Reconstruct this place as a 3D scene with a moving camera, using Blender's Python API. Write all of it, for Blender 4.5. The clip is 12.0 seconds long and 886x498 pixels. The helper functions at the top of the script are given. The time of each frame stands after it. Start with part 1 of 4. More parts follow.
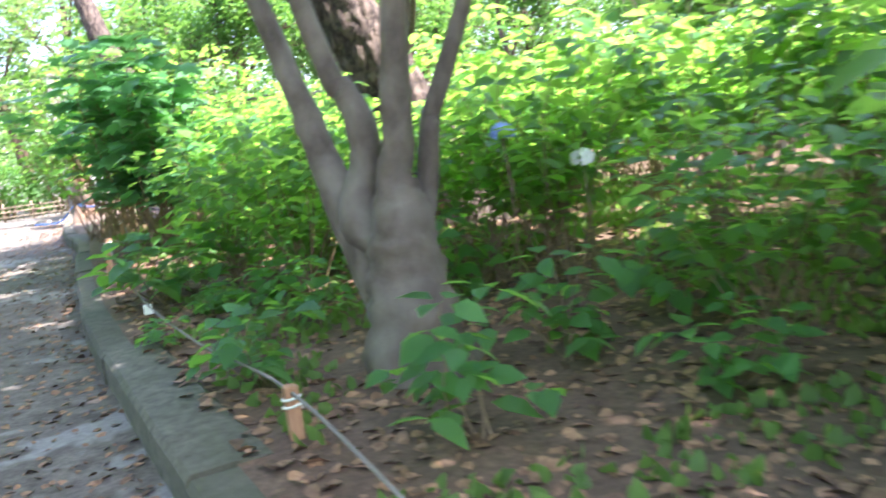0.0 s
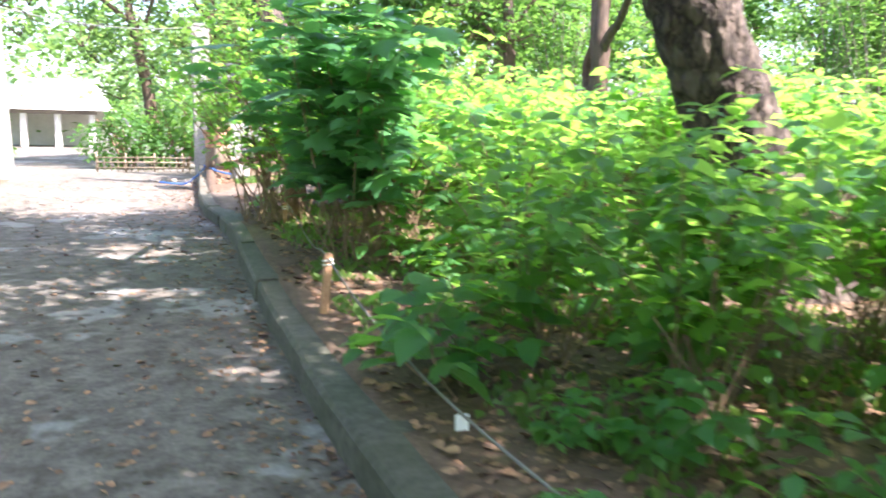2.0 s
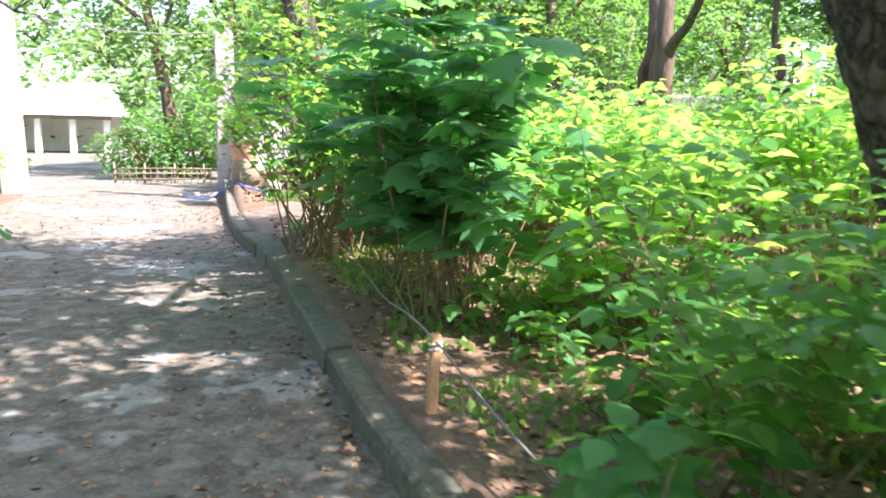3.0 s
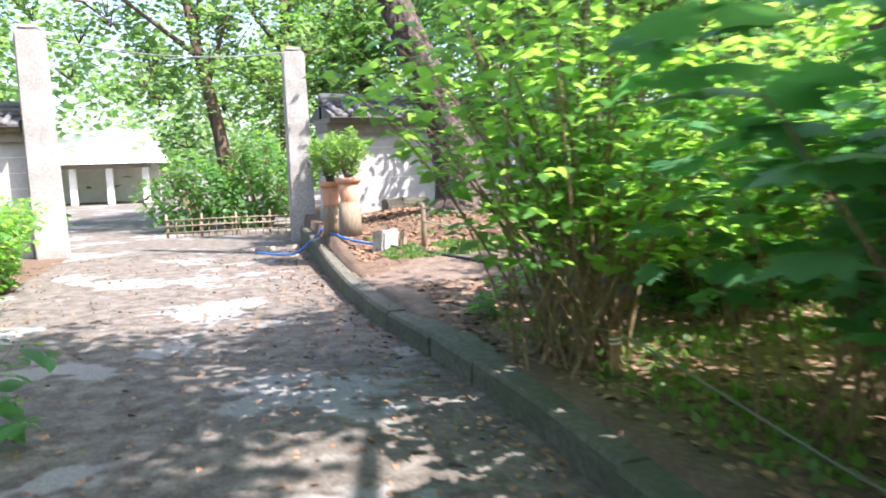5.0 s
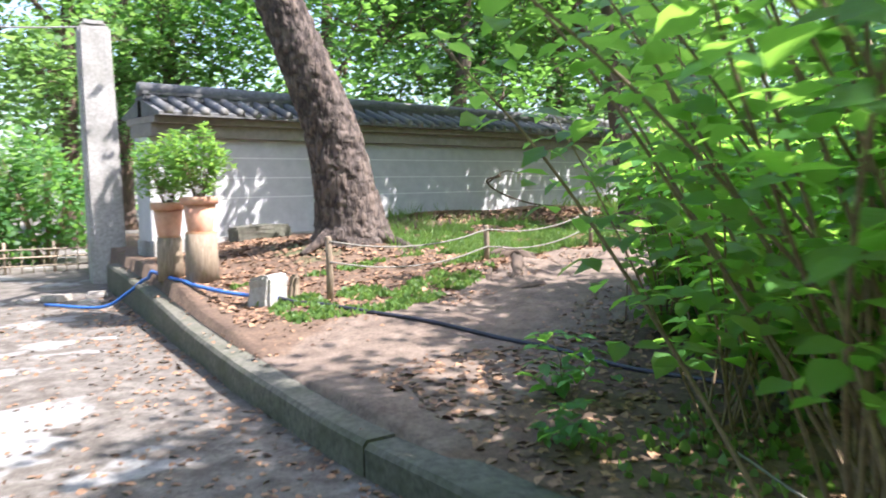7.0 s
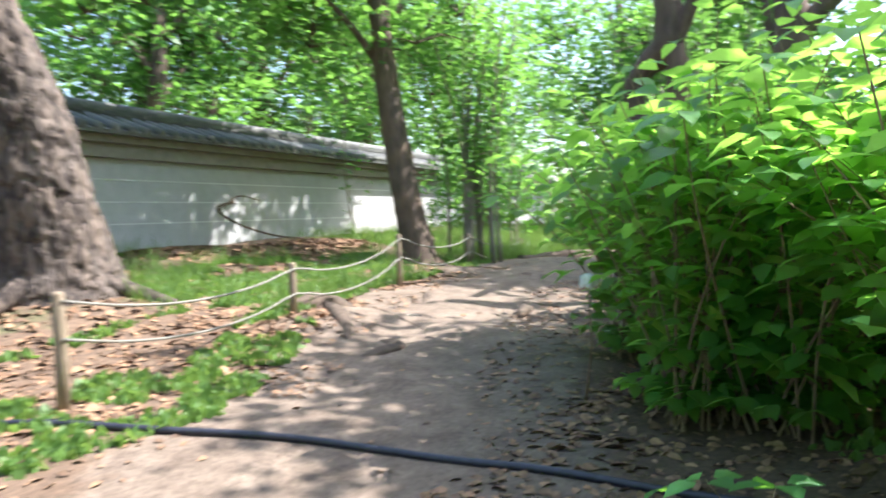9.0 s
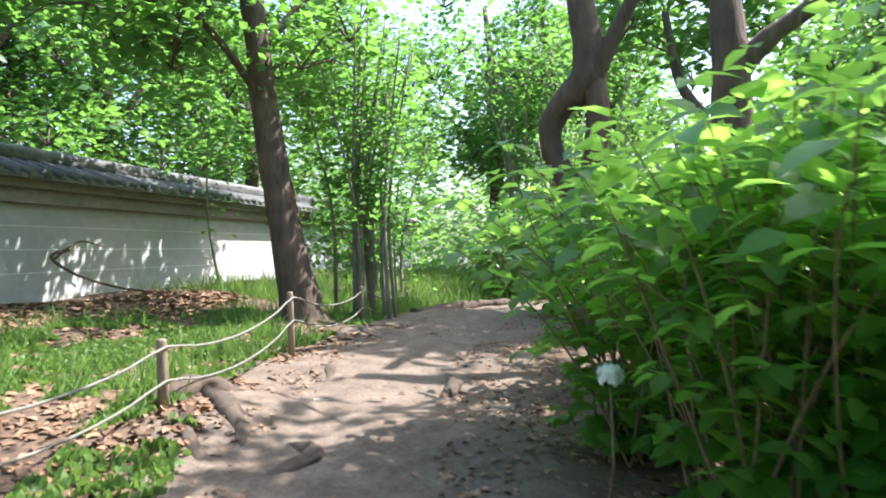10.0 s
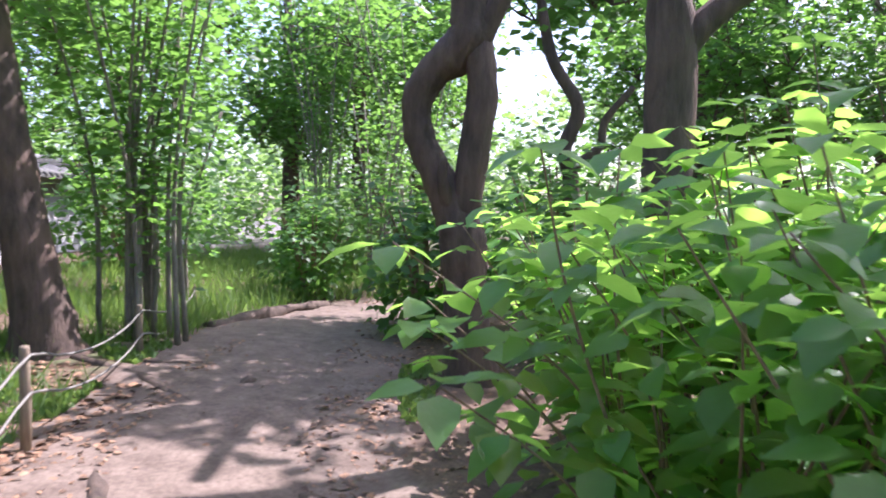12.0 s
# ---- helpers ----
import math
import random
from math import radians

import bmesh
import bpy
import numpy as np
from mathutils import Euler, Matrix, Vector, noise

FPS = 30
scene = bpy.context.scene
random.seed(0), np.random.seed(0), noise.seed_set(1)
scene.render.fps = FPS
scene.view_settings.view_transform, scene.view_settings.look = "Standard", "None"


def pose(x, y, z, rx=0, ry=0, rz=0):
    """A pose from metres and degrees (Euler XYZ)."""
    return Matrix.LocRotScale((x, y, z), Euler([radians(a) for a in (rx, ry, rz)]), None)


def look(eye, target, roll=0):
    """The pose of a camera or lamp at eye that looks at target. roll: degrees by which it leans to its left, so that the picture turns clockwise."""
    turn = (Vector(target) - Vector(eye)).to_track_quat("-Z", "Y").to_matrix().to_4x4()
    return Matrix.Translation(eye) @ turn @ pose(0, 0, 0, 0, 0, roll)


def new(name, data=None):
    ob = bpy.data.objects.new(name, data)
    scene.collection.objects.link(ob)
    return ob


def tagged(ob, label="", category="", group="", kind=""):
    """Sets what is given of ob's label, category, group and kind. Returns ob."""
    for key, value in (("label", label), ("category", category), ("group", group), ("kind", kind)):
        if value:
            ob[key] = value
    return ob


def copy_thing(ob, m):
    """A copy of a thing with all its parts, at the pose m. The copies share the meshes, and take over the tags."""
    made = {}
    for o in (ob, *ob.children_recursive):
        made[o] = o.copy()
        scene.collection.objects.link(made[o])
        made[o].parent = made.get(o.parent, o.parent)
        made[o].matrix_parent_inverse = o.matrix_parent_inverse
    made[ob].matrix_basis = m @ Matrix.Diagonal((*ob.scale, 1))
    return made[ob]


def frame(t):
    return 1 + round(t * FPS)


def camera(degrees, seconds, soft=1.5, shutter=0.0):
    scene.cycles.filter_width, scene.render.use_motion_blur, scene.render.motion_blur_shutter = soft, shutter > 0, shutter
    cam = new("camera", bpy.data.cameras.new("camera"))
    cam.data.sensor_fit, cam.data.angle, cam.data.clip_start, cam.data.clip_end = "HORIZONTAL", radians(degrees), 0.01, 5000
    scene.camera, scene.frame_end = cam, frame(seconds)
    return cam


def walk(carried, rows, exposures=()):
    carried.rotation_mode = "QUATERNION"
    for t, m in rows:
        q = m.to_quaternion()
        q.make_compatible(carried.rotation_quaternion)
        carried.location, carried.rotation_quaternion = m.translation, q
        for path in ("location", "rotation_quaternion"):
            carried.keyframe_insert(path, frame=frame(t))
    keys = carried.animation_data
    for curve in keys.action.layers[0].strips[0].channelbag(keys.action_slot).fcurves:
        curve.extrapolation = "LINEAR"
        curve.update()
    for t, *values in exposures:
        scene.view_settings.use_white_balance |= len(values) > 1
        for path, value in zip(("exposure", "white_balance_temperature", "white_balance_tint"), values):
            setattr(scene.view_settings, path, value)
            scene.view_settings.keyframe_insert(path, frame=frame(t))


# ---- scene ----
cam = camera(59.9, 12.0, soft=1.8, shutter=0.4)
PATH = [
    (0, (2.943, 3.721, 1.073), (3.709, 5.544, 0.77), -6.7),
    (0.5, (2.778, 4.322, 1.095), (3.404, 6.191, 0.761), -3.7),
    (1, (2.591, 4.921, 1.15), (3.158, 6.821, 0.89), -1.4),
    (1.5, (2.428, 5.459, 1.183), (3.129, 7.311, 0.908), 2.6),
    (2, (2.196, 6.066, 1.253), (2.785, 7.953, 0.947), 1.3),
    (2.5, (1.997, 6.596, 1.39), (2.528, 8.503, 1.107), 0.5),
    (3, (1.942, 7.253, 1.432), (2.505, 9.148, 1.128), 1.2),
    (3.5, (1.742, 7.883, 1.454), (2.331, 9.769, 1.149), 1.5),
    (3.7, (1.689, 8.139, 1.423), (2.279, 10.026, 1.121), 0.6),
    (5.3, (1.023, 11.363, 1.361), (1.497, 13.294, 1.146), -2.4),
    (5.5, (0.982, 11.717, 1.354), (1.445, 13.651, 1.139), -2.8),
    (6, (0.906, 12.369, 1.316), (1.426, 14.29, 1.121), -2.2),
    (6.5, (0.86, 13.117, 1.312), (1.574, 14.975, 1.119), -1.9),
    (6.7, (0.837, 13.428, 1.324), (1.696, 15.223, 1.126), -1.4),
    (8.3, (1.155, 15.643, 1.089), (2.397, 17.21, 1.059), -0.2),
    (8.5, (1.199, 15.904, 1.099), (2.53, 17.396, 1.066), -0.2),
    (8.7, (1.267, 16.134, 1.13), (2.714, 17.514, 1.085), -1.4),
    (9, (1.435, 16.444, 1.188), (3.069, 17.594, 1.095), -1.5),
    (9.5, (1.859, 16.901, 1.219), (3.645, 17.797, 1.144), -1.8),
    (9.6, (1.919, 16.999, 1.226), (3.712, 17.883, 1.168), -2.0),
    (10, (2.157, 17.389, 1.287), (3.981, 18.21, 1.291), -1.5),
    (10.5, (2.577, 17.757, 1.417), (4.428, 18.516, 1.408), 0.2),
    (11, (2.918, 18.025, 1.549), (4.812, 18.665, 1.505), 1.4),
    (11.5, (3.354, 18.316, 1.557), (5.31, 18.726, 1.479), 0.7),
    (12, (3.769, 18.498, 1.607), (5.751, 18.756, 1.521), 0.6),
]
walk(cam, [(t, look(eye, target, roll)) for t, eye, target, roll in PATH], [(0.0, 2.7, 6150, 26), (1.5, 2.5, 6150, 26), (2.5, 2.4, 6350, 24), (5.5, 1.85, 6150, 22), (8.5, 1.85, 6050, 15), (9.5, 2.1, 6100, 12), (10.4, 1.5, 6000, 18), (12.0, 1.6, 5850, 34)])

# ---- light ----
SUN = Vector((0.52, -0.50, 1.02)).normalized()
lamp = bpy.data.lights.new("sun", "SUN")
lamp.energy, lamp.angle, lamp.color = 4.6, radians(0.53), (1.0, 0.95, 0.86)
sun = new("sun", lamp)
sun.matrix_world = look(SUN * 60, (0, 0, 0))
world = bpy.data.worlds.new("sky")
scene.world = world
world.use_nodes = True
sky = world.node_tree.nodes.new("ShaderNodeTexSky")
sky.sky_type, sky.sun_disc = "NISHITA", False
sky.sun_elevation, sky.sun_rotation = math.asin(SUN.z), math.atan2(SUN.x, SUN.y)
sky.dust_density = 2.5
world.node_tree.links.new(sky.outputs[0], world.node_tree.nodes["Background"].inputs[0])
world.node_tree.nodes["Background"].inputs[1].default_value = 0.15


# ---- materials ----
def rgb(c):
    return (*c, 1.0)


def material(name, dark, light, scale=8.0, rough=0.8, bump=0.3, depth=0.02, stain=None, stain_scale=0.8, stain_amount=0.5,
             metal=0.0, kind="noise", stretch=(1, 1, 1), island=0.0, each=0.0, coords="Object"):
    """Two tones of grain, a larger stain, a bump, and a shift of tone for each island or object."""
    m = bpy.data.materials.new(name)
    m.use_nodes = True
    n, l = m.node_tree.nodes, m.node_tree.links
    shader = n["Principled BSDF"]
    shader.inputs["Roughness"].default_value, shader.inputs["Metallic"].default_value = rough, metal
    place = n.new("ShaderNodeTexCoord")
    mapping = n.new("ShaderNodeMapping")
    mapping.inputs["Scale"].default_value = stretch
    l.new(place.outputs[coords], mapping.inputs[0])
    if kind == "voronoi":
        grain = n.new("ShaderNodeTexVoronoi")
        grain.feature = "DISTANCE_TO_EDGE"
        grain.inputs["Scale"].default_value = scale
        warp = n.new("ShaderNodeTexNoise")
        warp.inputs["Scale"].default_value = scale * 1.7
        add = n.new("ShaderNodeMix")
        add.data_type = "VECTOR"
        add.inputs[0].default_value = 0.12
        l.new(mapping.outputs[0], warp.inputs["Vector"])
        l.new(mapping.outputs[0], add.inputs[4])
        l.new(warp.outputs["Color"], add.inputs[5])
        l.new(add.outputs[1], grain.inputs["Vector"])
        out, low, high = grain.outputs["Distance"], 0.0, 0.28
    else:
        grain = n.new("ShaderNodeTexNoise")
        grain.inputs["Scale"].default_value, grain.inputs["Detail"].default_value = scale, 7
        grain.inputs["Roughness"].default_value = 0.65
        l.new(mapping.outputs[0], grain.inputs["Vector"])
        out, low, high = grain.outputs["Fac"], 0.3, 0.7
    ramp = n.new("ShaderNodeValToRGB")
    ramp.color_ramp.elements[0].position, ramp.color_ramp.elements[1].position = low, high
    ramp.color_ramp.elements[0].color, ramp.color_ramp.elements[1].color = rgb(dark), rgb(light)
    l.new(out, ramp.inputs[0])
    colour = ramp.outputs[0]
    if stain:
        blot = n.new("ShaderNodeTexNoise")
        blot.inputs["Scale"].default_value, blot.inputs["Detail"].default_value = stain_scale, 5
        l.new(place.outputs[coords], blot.inputs["Vector"])
        fade = n.new("ShaderNodeMapRange")
        fade.inputs[1].default_value, fade.inputs[2].default_value, fade.inputs[4].default_value = 0.45, 0.68, stain_amount
        l.new(blot.outputs["Fac"], fade.inputs[0])
        mix = n.new("ShaderNodeMix")
        mix.data_type = "RGBA"
        mix.inputs[7].default_value = rgb(stain)
        l.new(fade.outputs[0], mix.inputs[0])
        l.new(colour, mix.inputs[6])
        colour = mix.outputs[2]
    if island or each:
        pick = n.new("ShaderNodeNewGeometry").outputs["Random Per Island"] if island else n.new("ShaderNodeObjectInfo").outputs["Random"]
        spread = n.new("ShaderNodeMapRange")
        a = island or each
        spread.inputs[3].default_value, spread.inputs[4].default_value = 1 - a, 1 + a
        l.new(pick, spread.inputs[0])
        hsv = n.new("ShaderNodeHueSaturation")
        l.new(spread.outputs[0], hsv.inputs["Value"])
        l.new(colour, hsv.inputs["Color"])
        colour = hsv.outputs[0]
    l.new(colour, shader.inputs["Base Color"])
    if bump:
        b = n.new("ShaderNodeBump")
        b.inputs["Strength"].default_value, b.inputs["Distance"].default_value = bump, depth
        l.new(out, b.inputs["Height"])
        l.new(b.outputs[0], shader.inputs["Normal"])
    return m


def leaf_material(name, dark, light, through_colour, rough=0.42, share=0.45, single=False):
    """A leaf: gloss above, green above and yellow-green where the sun comes through; each leaf has its own tone."""
    m = bpy.data.materials.new(name)
    m.use_nodes = True
    n, l = m.node_tree.nodes, m.node_tree.links
    shader = n["Principled BSDF"]
    shader.inputs["Roughness"].default_value = rough
    pick = n.new("ShaderNodeNewGeometry")
    ramp = n.new("ShaderNodeValToRGB")
    ramp.color_ramp.elements[0].color, ramp.color_ramp.elements[1].color = rgb(dark), rgb(light)
    l.new(n.new("ShaderNodeObjectInfo").outputs["Random"] if single else pick.outputs["Random Per Island"], ramp.inputs[0])
    place = n.new("ShaderNodeTexCoord")
    vein = n.new("ShaderNodeTexNoise")
    vein.inputs["Scale"].default_value, vein.inputs["Detail"].default_value = 45, 4
    l.new(place.outputs["Object"], vein.inputs["Vector"])
    tone = n.new("ShaderNodeMapRange")
    tone.inputs[3].default_value, tone.inputs[4].default_value = 0.7, 1.3
    l.new(vein.outputs["Fac"], tone.inputs[0])
    hsv = n.new("ShaderNodeHueSaturation")
    l.new(ramp.outputs[0], hsv.inputs["Color"])
    l.new(tone.outputs[0], hsv.inputs["Value"])
    l.new(hsv.outputs[0], shader.inputs["Base Color"])
    b = n.new("ShaderNodeBump")
    b.inputs["Strength"].default_value, b.inputs["Distance"].default_value = 0.35, 0.01
    l.new(vein.outputs["Fac"], b.inputs["Height"])
    l.new(b.outputs[0], shader.inputs["Normal"])
    glow = n.new("ShaderNodeBsdfTranslucent")
    glow.inputs[0].default_value = rgb(through_colour)
    mix = n.new("ShaderNodeMixShader")
    mix.inputs[0].default_value = share
    l.new(shader.outputs[0], mix.inputs[1])
    l.new(glow.outputs[0], mix.inputs[2])
    l.new(mix.outputs[0], n["Material Output"].inputs["Surface"])
    return m


LEAF = leaf_material("hydrangea_leaf", (0.04, 0.14, 0.035), (0.11, 0.29, 0.065), (0.36, 0.66, 0.09), 0.36, 0.6)
LEAF_EACH = leaf_material("single_hydrangea_leaf", (0.03, 0.13, 0.04), (0.075, 0.24, 0.07), (0.29, 0.62, 0.07), 0.36, 0.5, True)
LOBED = leaf_material("lobed_leaf", (0.045, 0.16, 0.065), (0.11, 0.28, 0.115), (0.20, 0.54, 0.12), 0.42, 0.45)
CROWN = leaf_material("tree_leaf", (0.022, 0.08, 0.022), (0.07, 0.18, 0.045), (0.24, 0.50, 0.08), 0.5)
# paler twin of the tree leaf: strong sunlight put into the colour
SUNLIT_LEAF = leaf_material("sunlit_leaf", (0.035, 0.095, 0.03), (0.11, 0.22, 0.07), (0.32, 0.54, 0.13), 0.6)
GRASS = leaf_material("grass_blade", (0.045, 0.105, 0.022), (0.12, 0.22, 0.05), (0.27, 0.44, 0.08), 0.55, 0.35)
FERN = leaf_material("pot_plant_leaf", (0.06, 0.17, 0.03), (0.12, 0.27, 0.05), (0.30, 0.50, 0.08), 0.5)
DRY = material("dry_leaf", (0.11, 0.055, 0.03), (0.30, 0.18, 0.10), 30, 0.75, 0.2, island=0.55)
PETAL = material("blue_petal", (0.18, 0.28, 0.62), (0.32, 0.45, 0.80), 40, 0.6, 0.2, island=0.25)
PALE = material("white_petal", (0.6, 0.66, 0.55), (0.8, 0.82, 0.75), 40, 0.6, 0.2, island=0.15)
BARK = material("smooth_bark", (0.055, 0.042, 0.03), (0.155, 0.125, 0.09), 9, 0.75, 0.7, 0.02, stain=(0.24, 0.22, 0.175), stain_scale=4.5, stain_amount=0.5, stretch=(1, 1, 0.6))
PINE = material("furrowed_bark", (0.018, 0.012, 0.01), (0.12, 0.09, 0.07), 11, 0.9, 0.9, 0.04, kind="voronoi", stretch=(1, 1, 0.33), stain=(0.16, 0.13, 0.11), stain_scale=6, stain_amount=0.4)
TRUNK = material("dark_bark", (0.045, 0.03, 0.022), (0.145, 0.10, 0.072), 14, 0.85, 0.9, 0.03, stretch=(1, 1, 0.3), stain=(0.18, 0.11, 0.07), stain_scale=2.5)
STEM = material("shrub_stem", (0.11, 0.072, 0.042), (0.28, 0.20, 0.115), 25, 0.7, 0.3, 0.004, island=0.3)
KERB = material("mossy_kerb", (0.05, 0.05, 0.037), (0.15, 0.143, 0.112), 22, 0.9, 0.5, 0.008, stain=(0.055, 0.062, 0.034), stain_scale=2.2, stain_amount=0.75, each=0.12)
STONE = material("weathered_granite", (0.24, 0.23, 0.21), (0.43, 0.42, 0.39), 26, 0.85, 0.4, 0.006, stain=(0.16, 0.155, 0.13), stain_scale=1.6, stain_amount=0.6)
PLASTER = material("grey_plaster", (0.36, 0.36, 0.36), (0.48, 0.48, 0.48), 6, 0.85, 0.15, 0.004, stain=(0.27, 0.26, 0.245), stain_scale=0.7, stain_amount=0.5, coords="Generated", stretch=(20, 1, 2))
BAND = material("eave_band", (0.20, 0.18, 0.155), (0.31, 0.285, 0.25), 9, 0.85, 0.2, 0.004, stain=(0.15, 0.13, 0.11))
LINE = material("white_line", (0.55, 0.55, 0.54), (0.72, 0.72, 0.70), 14, 0.8, 0.1, 0.002)
TILE = material("grey_roof_tile", (0.055, 0.058, 0.06), (0.15, 0.15, 0.145), 20, 0.7, 0.4, 0.006, stain=(0.20, 0.195, 0.17), stain_scale=3, stain_amount=0.55, each=0.3)
CLAY = material("terracotta", (0.42, 0.20, 0.12), (0.58, 0.31, 0.20), 18, 0.8, 0.25, 0.004, stain=(0.56, 0.42, 0.34), stain_scale=6, stain_amount=0.4)
WOOD = material("weathered_wood", (0.13, 0.095, 0.06), (0.31, 0.245, 0.17), 16, 0.8, 0.5, 0.008, stretch=(4, 4, 0.5), stain=(0.16, 0.12, 0.085), stain_scale=4)
CUT = material("reddish_stake_wood", (0.27, 0.14, 0.07), (0.48, 0.28, 0.15), 20, 0.75, 0.3, 0.004, stretch=(5, 5, 0.6))
BAMBOO = material("old_bamboo", (0.17, 0.125, 0.085), (0.36, 0.29, 0.20), 14, 0.65, 0.2, 0.004, each=0.25)
ROPE = material("grey_rope", (0.12, 0.115, 0.095), (0.26, 0.245, 0.21), 160, 0.85, 0.8, 0.004)
BLUEHOSE = material("blue_hose", (0.03, 0.12, 0.42), (0.06, 0.20, 0.60), 20, 0.4, 0.0)
DARKHOSE = material("black_hose", (0.012, 0.012, 0.02), (0.035, 0.035, 0.05), 20, 0.4, 0.0)
ROCK = material("field_stone", (0.21, 0.19, 0.16), (0.42, 0.39, 0.34), 11, 0.9, 0.6, 0.015, stain=(0.15, 0.14, 0.10), stain_scale=4)
ROOT = material("root_bark", (0.04, 0.028, 0.02), (0.12, 0.085, 0.06), 14, 0.9, 0.8, 0.015, stretch=(1, 1, 1))
WHITEWALL = material("sunlit_wall", (0.66, 0.64, 0.59), (0.8, 0.78, 0.73), 3, 0.85, 0.1, 0.004)
SAPLING = material("pale_sapling_bark", (0.12, 0.10, 0.075), (0.29, 0.26, 0.20), 18, 0.75, 0.4, 0.006, stretch=(1, 1, 0.4))
CABLE = material("grey_cable", (0.10, 0.10, 0.10), (0.2, 0.2, 0.2), 30, 0.6, 0.0)


def ground_material():
    """Packed path with worn concrete skins, litter-covered bed, bare trail; the covers meet along ragged edges."""
    m = bpy.data.materials.new("garden_ground")
    m.use_nodes = True
    n, l = m.node_tree.nodes, m.node_tree.links
    shader = n["Principled BSDF"]
    shader.inputs["Roughness"].default_value = 0.92
    where = n.new("ShaderNodeNewGeometry").outputs["Position"]

    def noise_tex(scale, detail=7):
        t = n.new("ShaderNodeTexNoise")
        t.inputs["Scale"].default_value, t.inputs["Detail"].default_value = scale, detail
        t.inputs["Roughness"].default_value = 0.62
        l.new(where, t.inputs["Vector"])
        return t.outputs["Fac"]

    def ramp(fac, *stops):
        r = n.new("ShaderNodeValToRGB")
        while len(r.color_ramp.elements) < len(stops):
            r.color_ramp.elements.new(0.5)
        for e, (p, c) in zip(r.color_ramp.elements, stops):
            e.position, e.color = p, rgb(c)
        l.new(fac, r.inputs[0])
        return r.outputs[0]

    def mix(fac, a, b):
        x = n.new("ShaderNodeMix")
        x.data_type = "RGBA"
        l.new(fac, x.inputs[0]), l.new(a, x.inputs[6]), l.new(b, x.inputs[7])
        return x.outputs[2]

    def cover(name):
        a = n.new("ShaderNodeAttribute")
        a.attribute_name = name
        s = n.new("ShaderNodeMath")
        s.operation = "ADD"
        l.new(a.outputs["Fac"], s.inputs[0])
        ragged = n.new("ShaderNodeMapRange")
        ragged.inputs[3].default_value, ragged.inputs[4].default_value = -0.45, 0.45
        l.new(noise_tex(3.5), ragged.inputs[0])
        l.new(ragged.outputs[0], s.inputs[1])
        r = n.new("ShaderNodeMapRange")
        r.inputs[1].default_value, r.inputs[2].default_value = 0.42, 0.58
        l.new(s.outputs[0], r.inputs[0])
        return r.outputs[0]

    fine, mid, wide = noise_tex(34), noise_tex(6), noise_tex(0.75, 4)
    path = mix(ramp(mid, (0.38, (0, 0, 0)), (0.66, (1, 1, 1))), ramp(fine, (0.3, (0.045, 0.036, 0.028)), (0.7, (0.10, 0.085, 0.068))), ramp(fine, (0.3, (0.12, 0.106, 0.088)), (0.7, (0.22, 0.20, 0.172))))
    skin = ramp(fine, (0.3, (0.16, 0.157, 0.146)), (0.7, (0.26, 0.255, 0.24)))
    path = mix(ramp(wide, (0.55, (0, 0, 0)), (0.575, (1, 1, 1))), path, skin)
    litter = mix(ramp(mid, (0.35, (0, 0, 0)), (0.65, (1, 1, 1))), ramp(fine, (0.3, (0.045, 0.028, 0.018)), (0.7, (0.12, 0.075, 0.048))), ramp(fine, (0.3, (0.085, 0.055, 0.034)), (0.7, (0.18, 0.118, 0.076))))
    earth = mix(ramp(mid, (0.35, (0, 0, 0)), (0.65, (1, 1, 1))), ramp(fine, (0.3, (0.07, 0.049, 0.035)), (0.7, (0.135, 0.098, 0.072))), ramp(fine, (0.3, (0.125, 0.092, 0.068)), (0.7, (0.23, 0.178, 0.136))))
    green = ramp(fine, (0.3, (0.05, 0.06, 0.022)), (0.7, (0.13, 0.13, 0.055)))
    c = mix(cover("bed"), path, litter)
    c = mix(cover("green"), c, green)
    c = mix(cover("trail"), c, earth)
    l.new(c, shader.inputs["Base Color"])
    b = n.new("ShaderNodeBump")
    b.inputs["Strength"].default_value, b.inputs["Distance"].default_value = 0.6, 0.02
    l.new(mid, b.inputs["Height"])
    b2 = n.new("ShaderNodeBump")
    b2.inputs["Strength"].default_value, b2.inputs["Distance"].default_value = 0.5, 0.008
    l.new(fine, b2.inputs["Height"])
    l.new(b.outputs[0], b2.inputs["Normal"])
    l.new(b2.outputs[0], shader.inputs["Normal"])
    return m


# ---- helpers of this scene ----
rng = np.random.default_rng(7)
rnd = random.Random(11)


def thing(name, label, category, x=0.0, y=0.0, z=0.0, group="", kind=""):
    return place_at(tagged(new(name), label, category, group, kind), x, y, z)


def place_at(ob, x, y, z):
    ob.location = (x, y, z)
    return ob


def part(name, data, mat, parent=None, label="", smooth=True):
    """Links a bmesh or a mesh as one object under a thing."""
    if isinstance(data, bmesh.types.BMesh):
        me = bpy.data.meshes.new(name)
        data.to_mesh(me)
        data.free()
    else:
        me = data
    me.materials.clear()
    me.materials.append(mat)
    me.polygons.foreach_set("use_smooth", [smooth] * len(me.polygons))
    ob = new(name, me)
    ob.parent = parent
    return tagged(ob, label)


def mesh_of(name, verts, faces):
    me = bpy.data.meshes.new(name)
    me.from_pydata([tuple(v) for v in verts], [], faces)
    me.update()
    return me


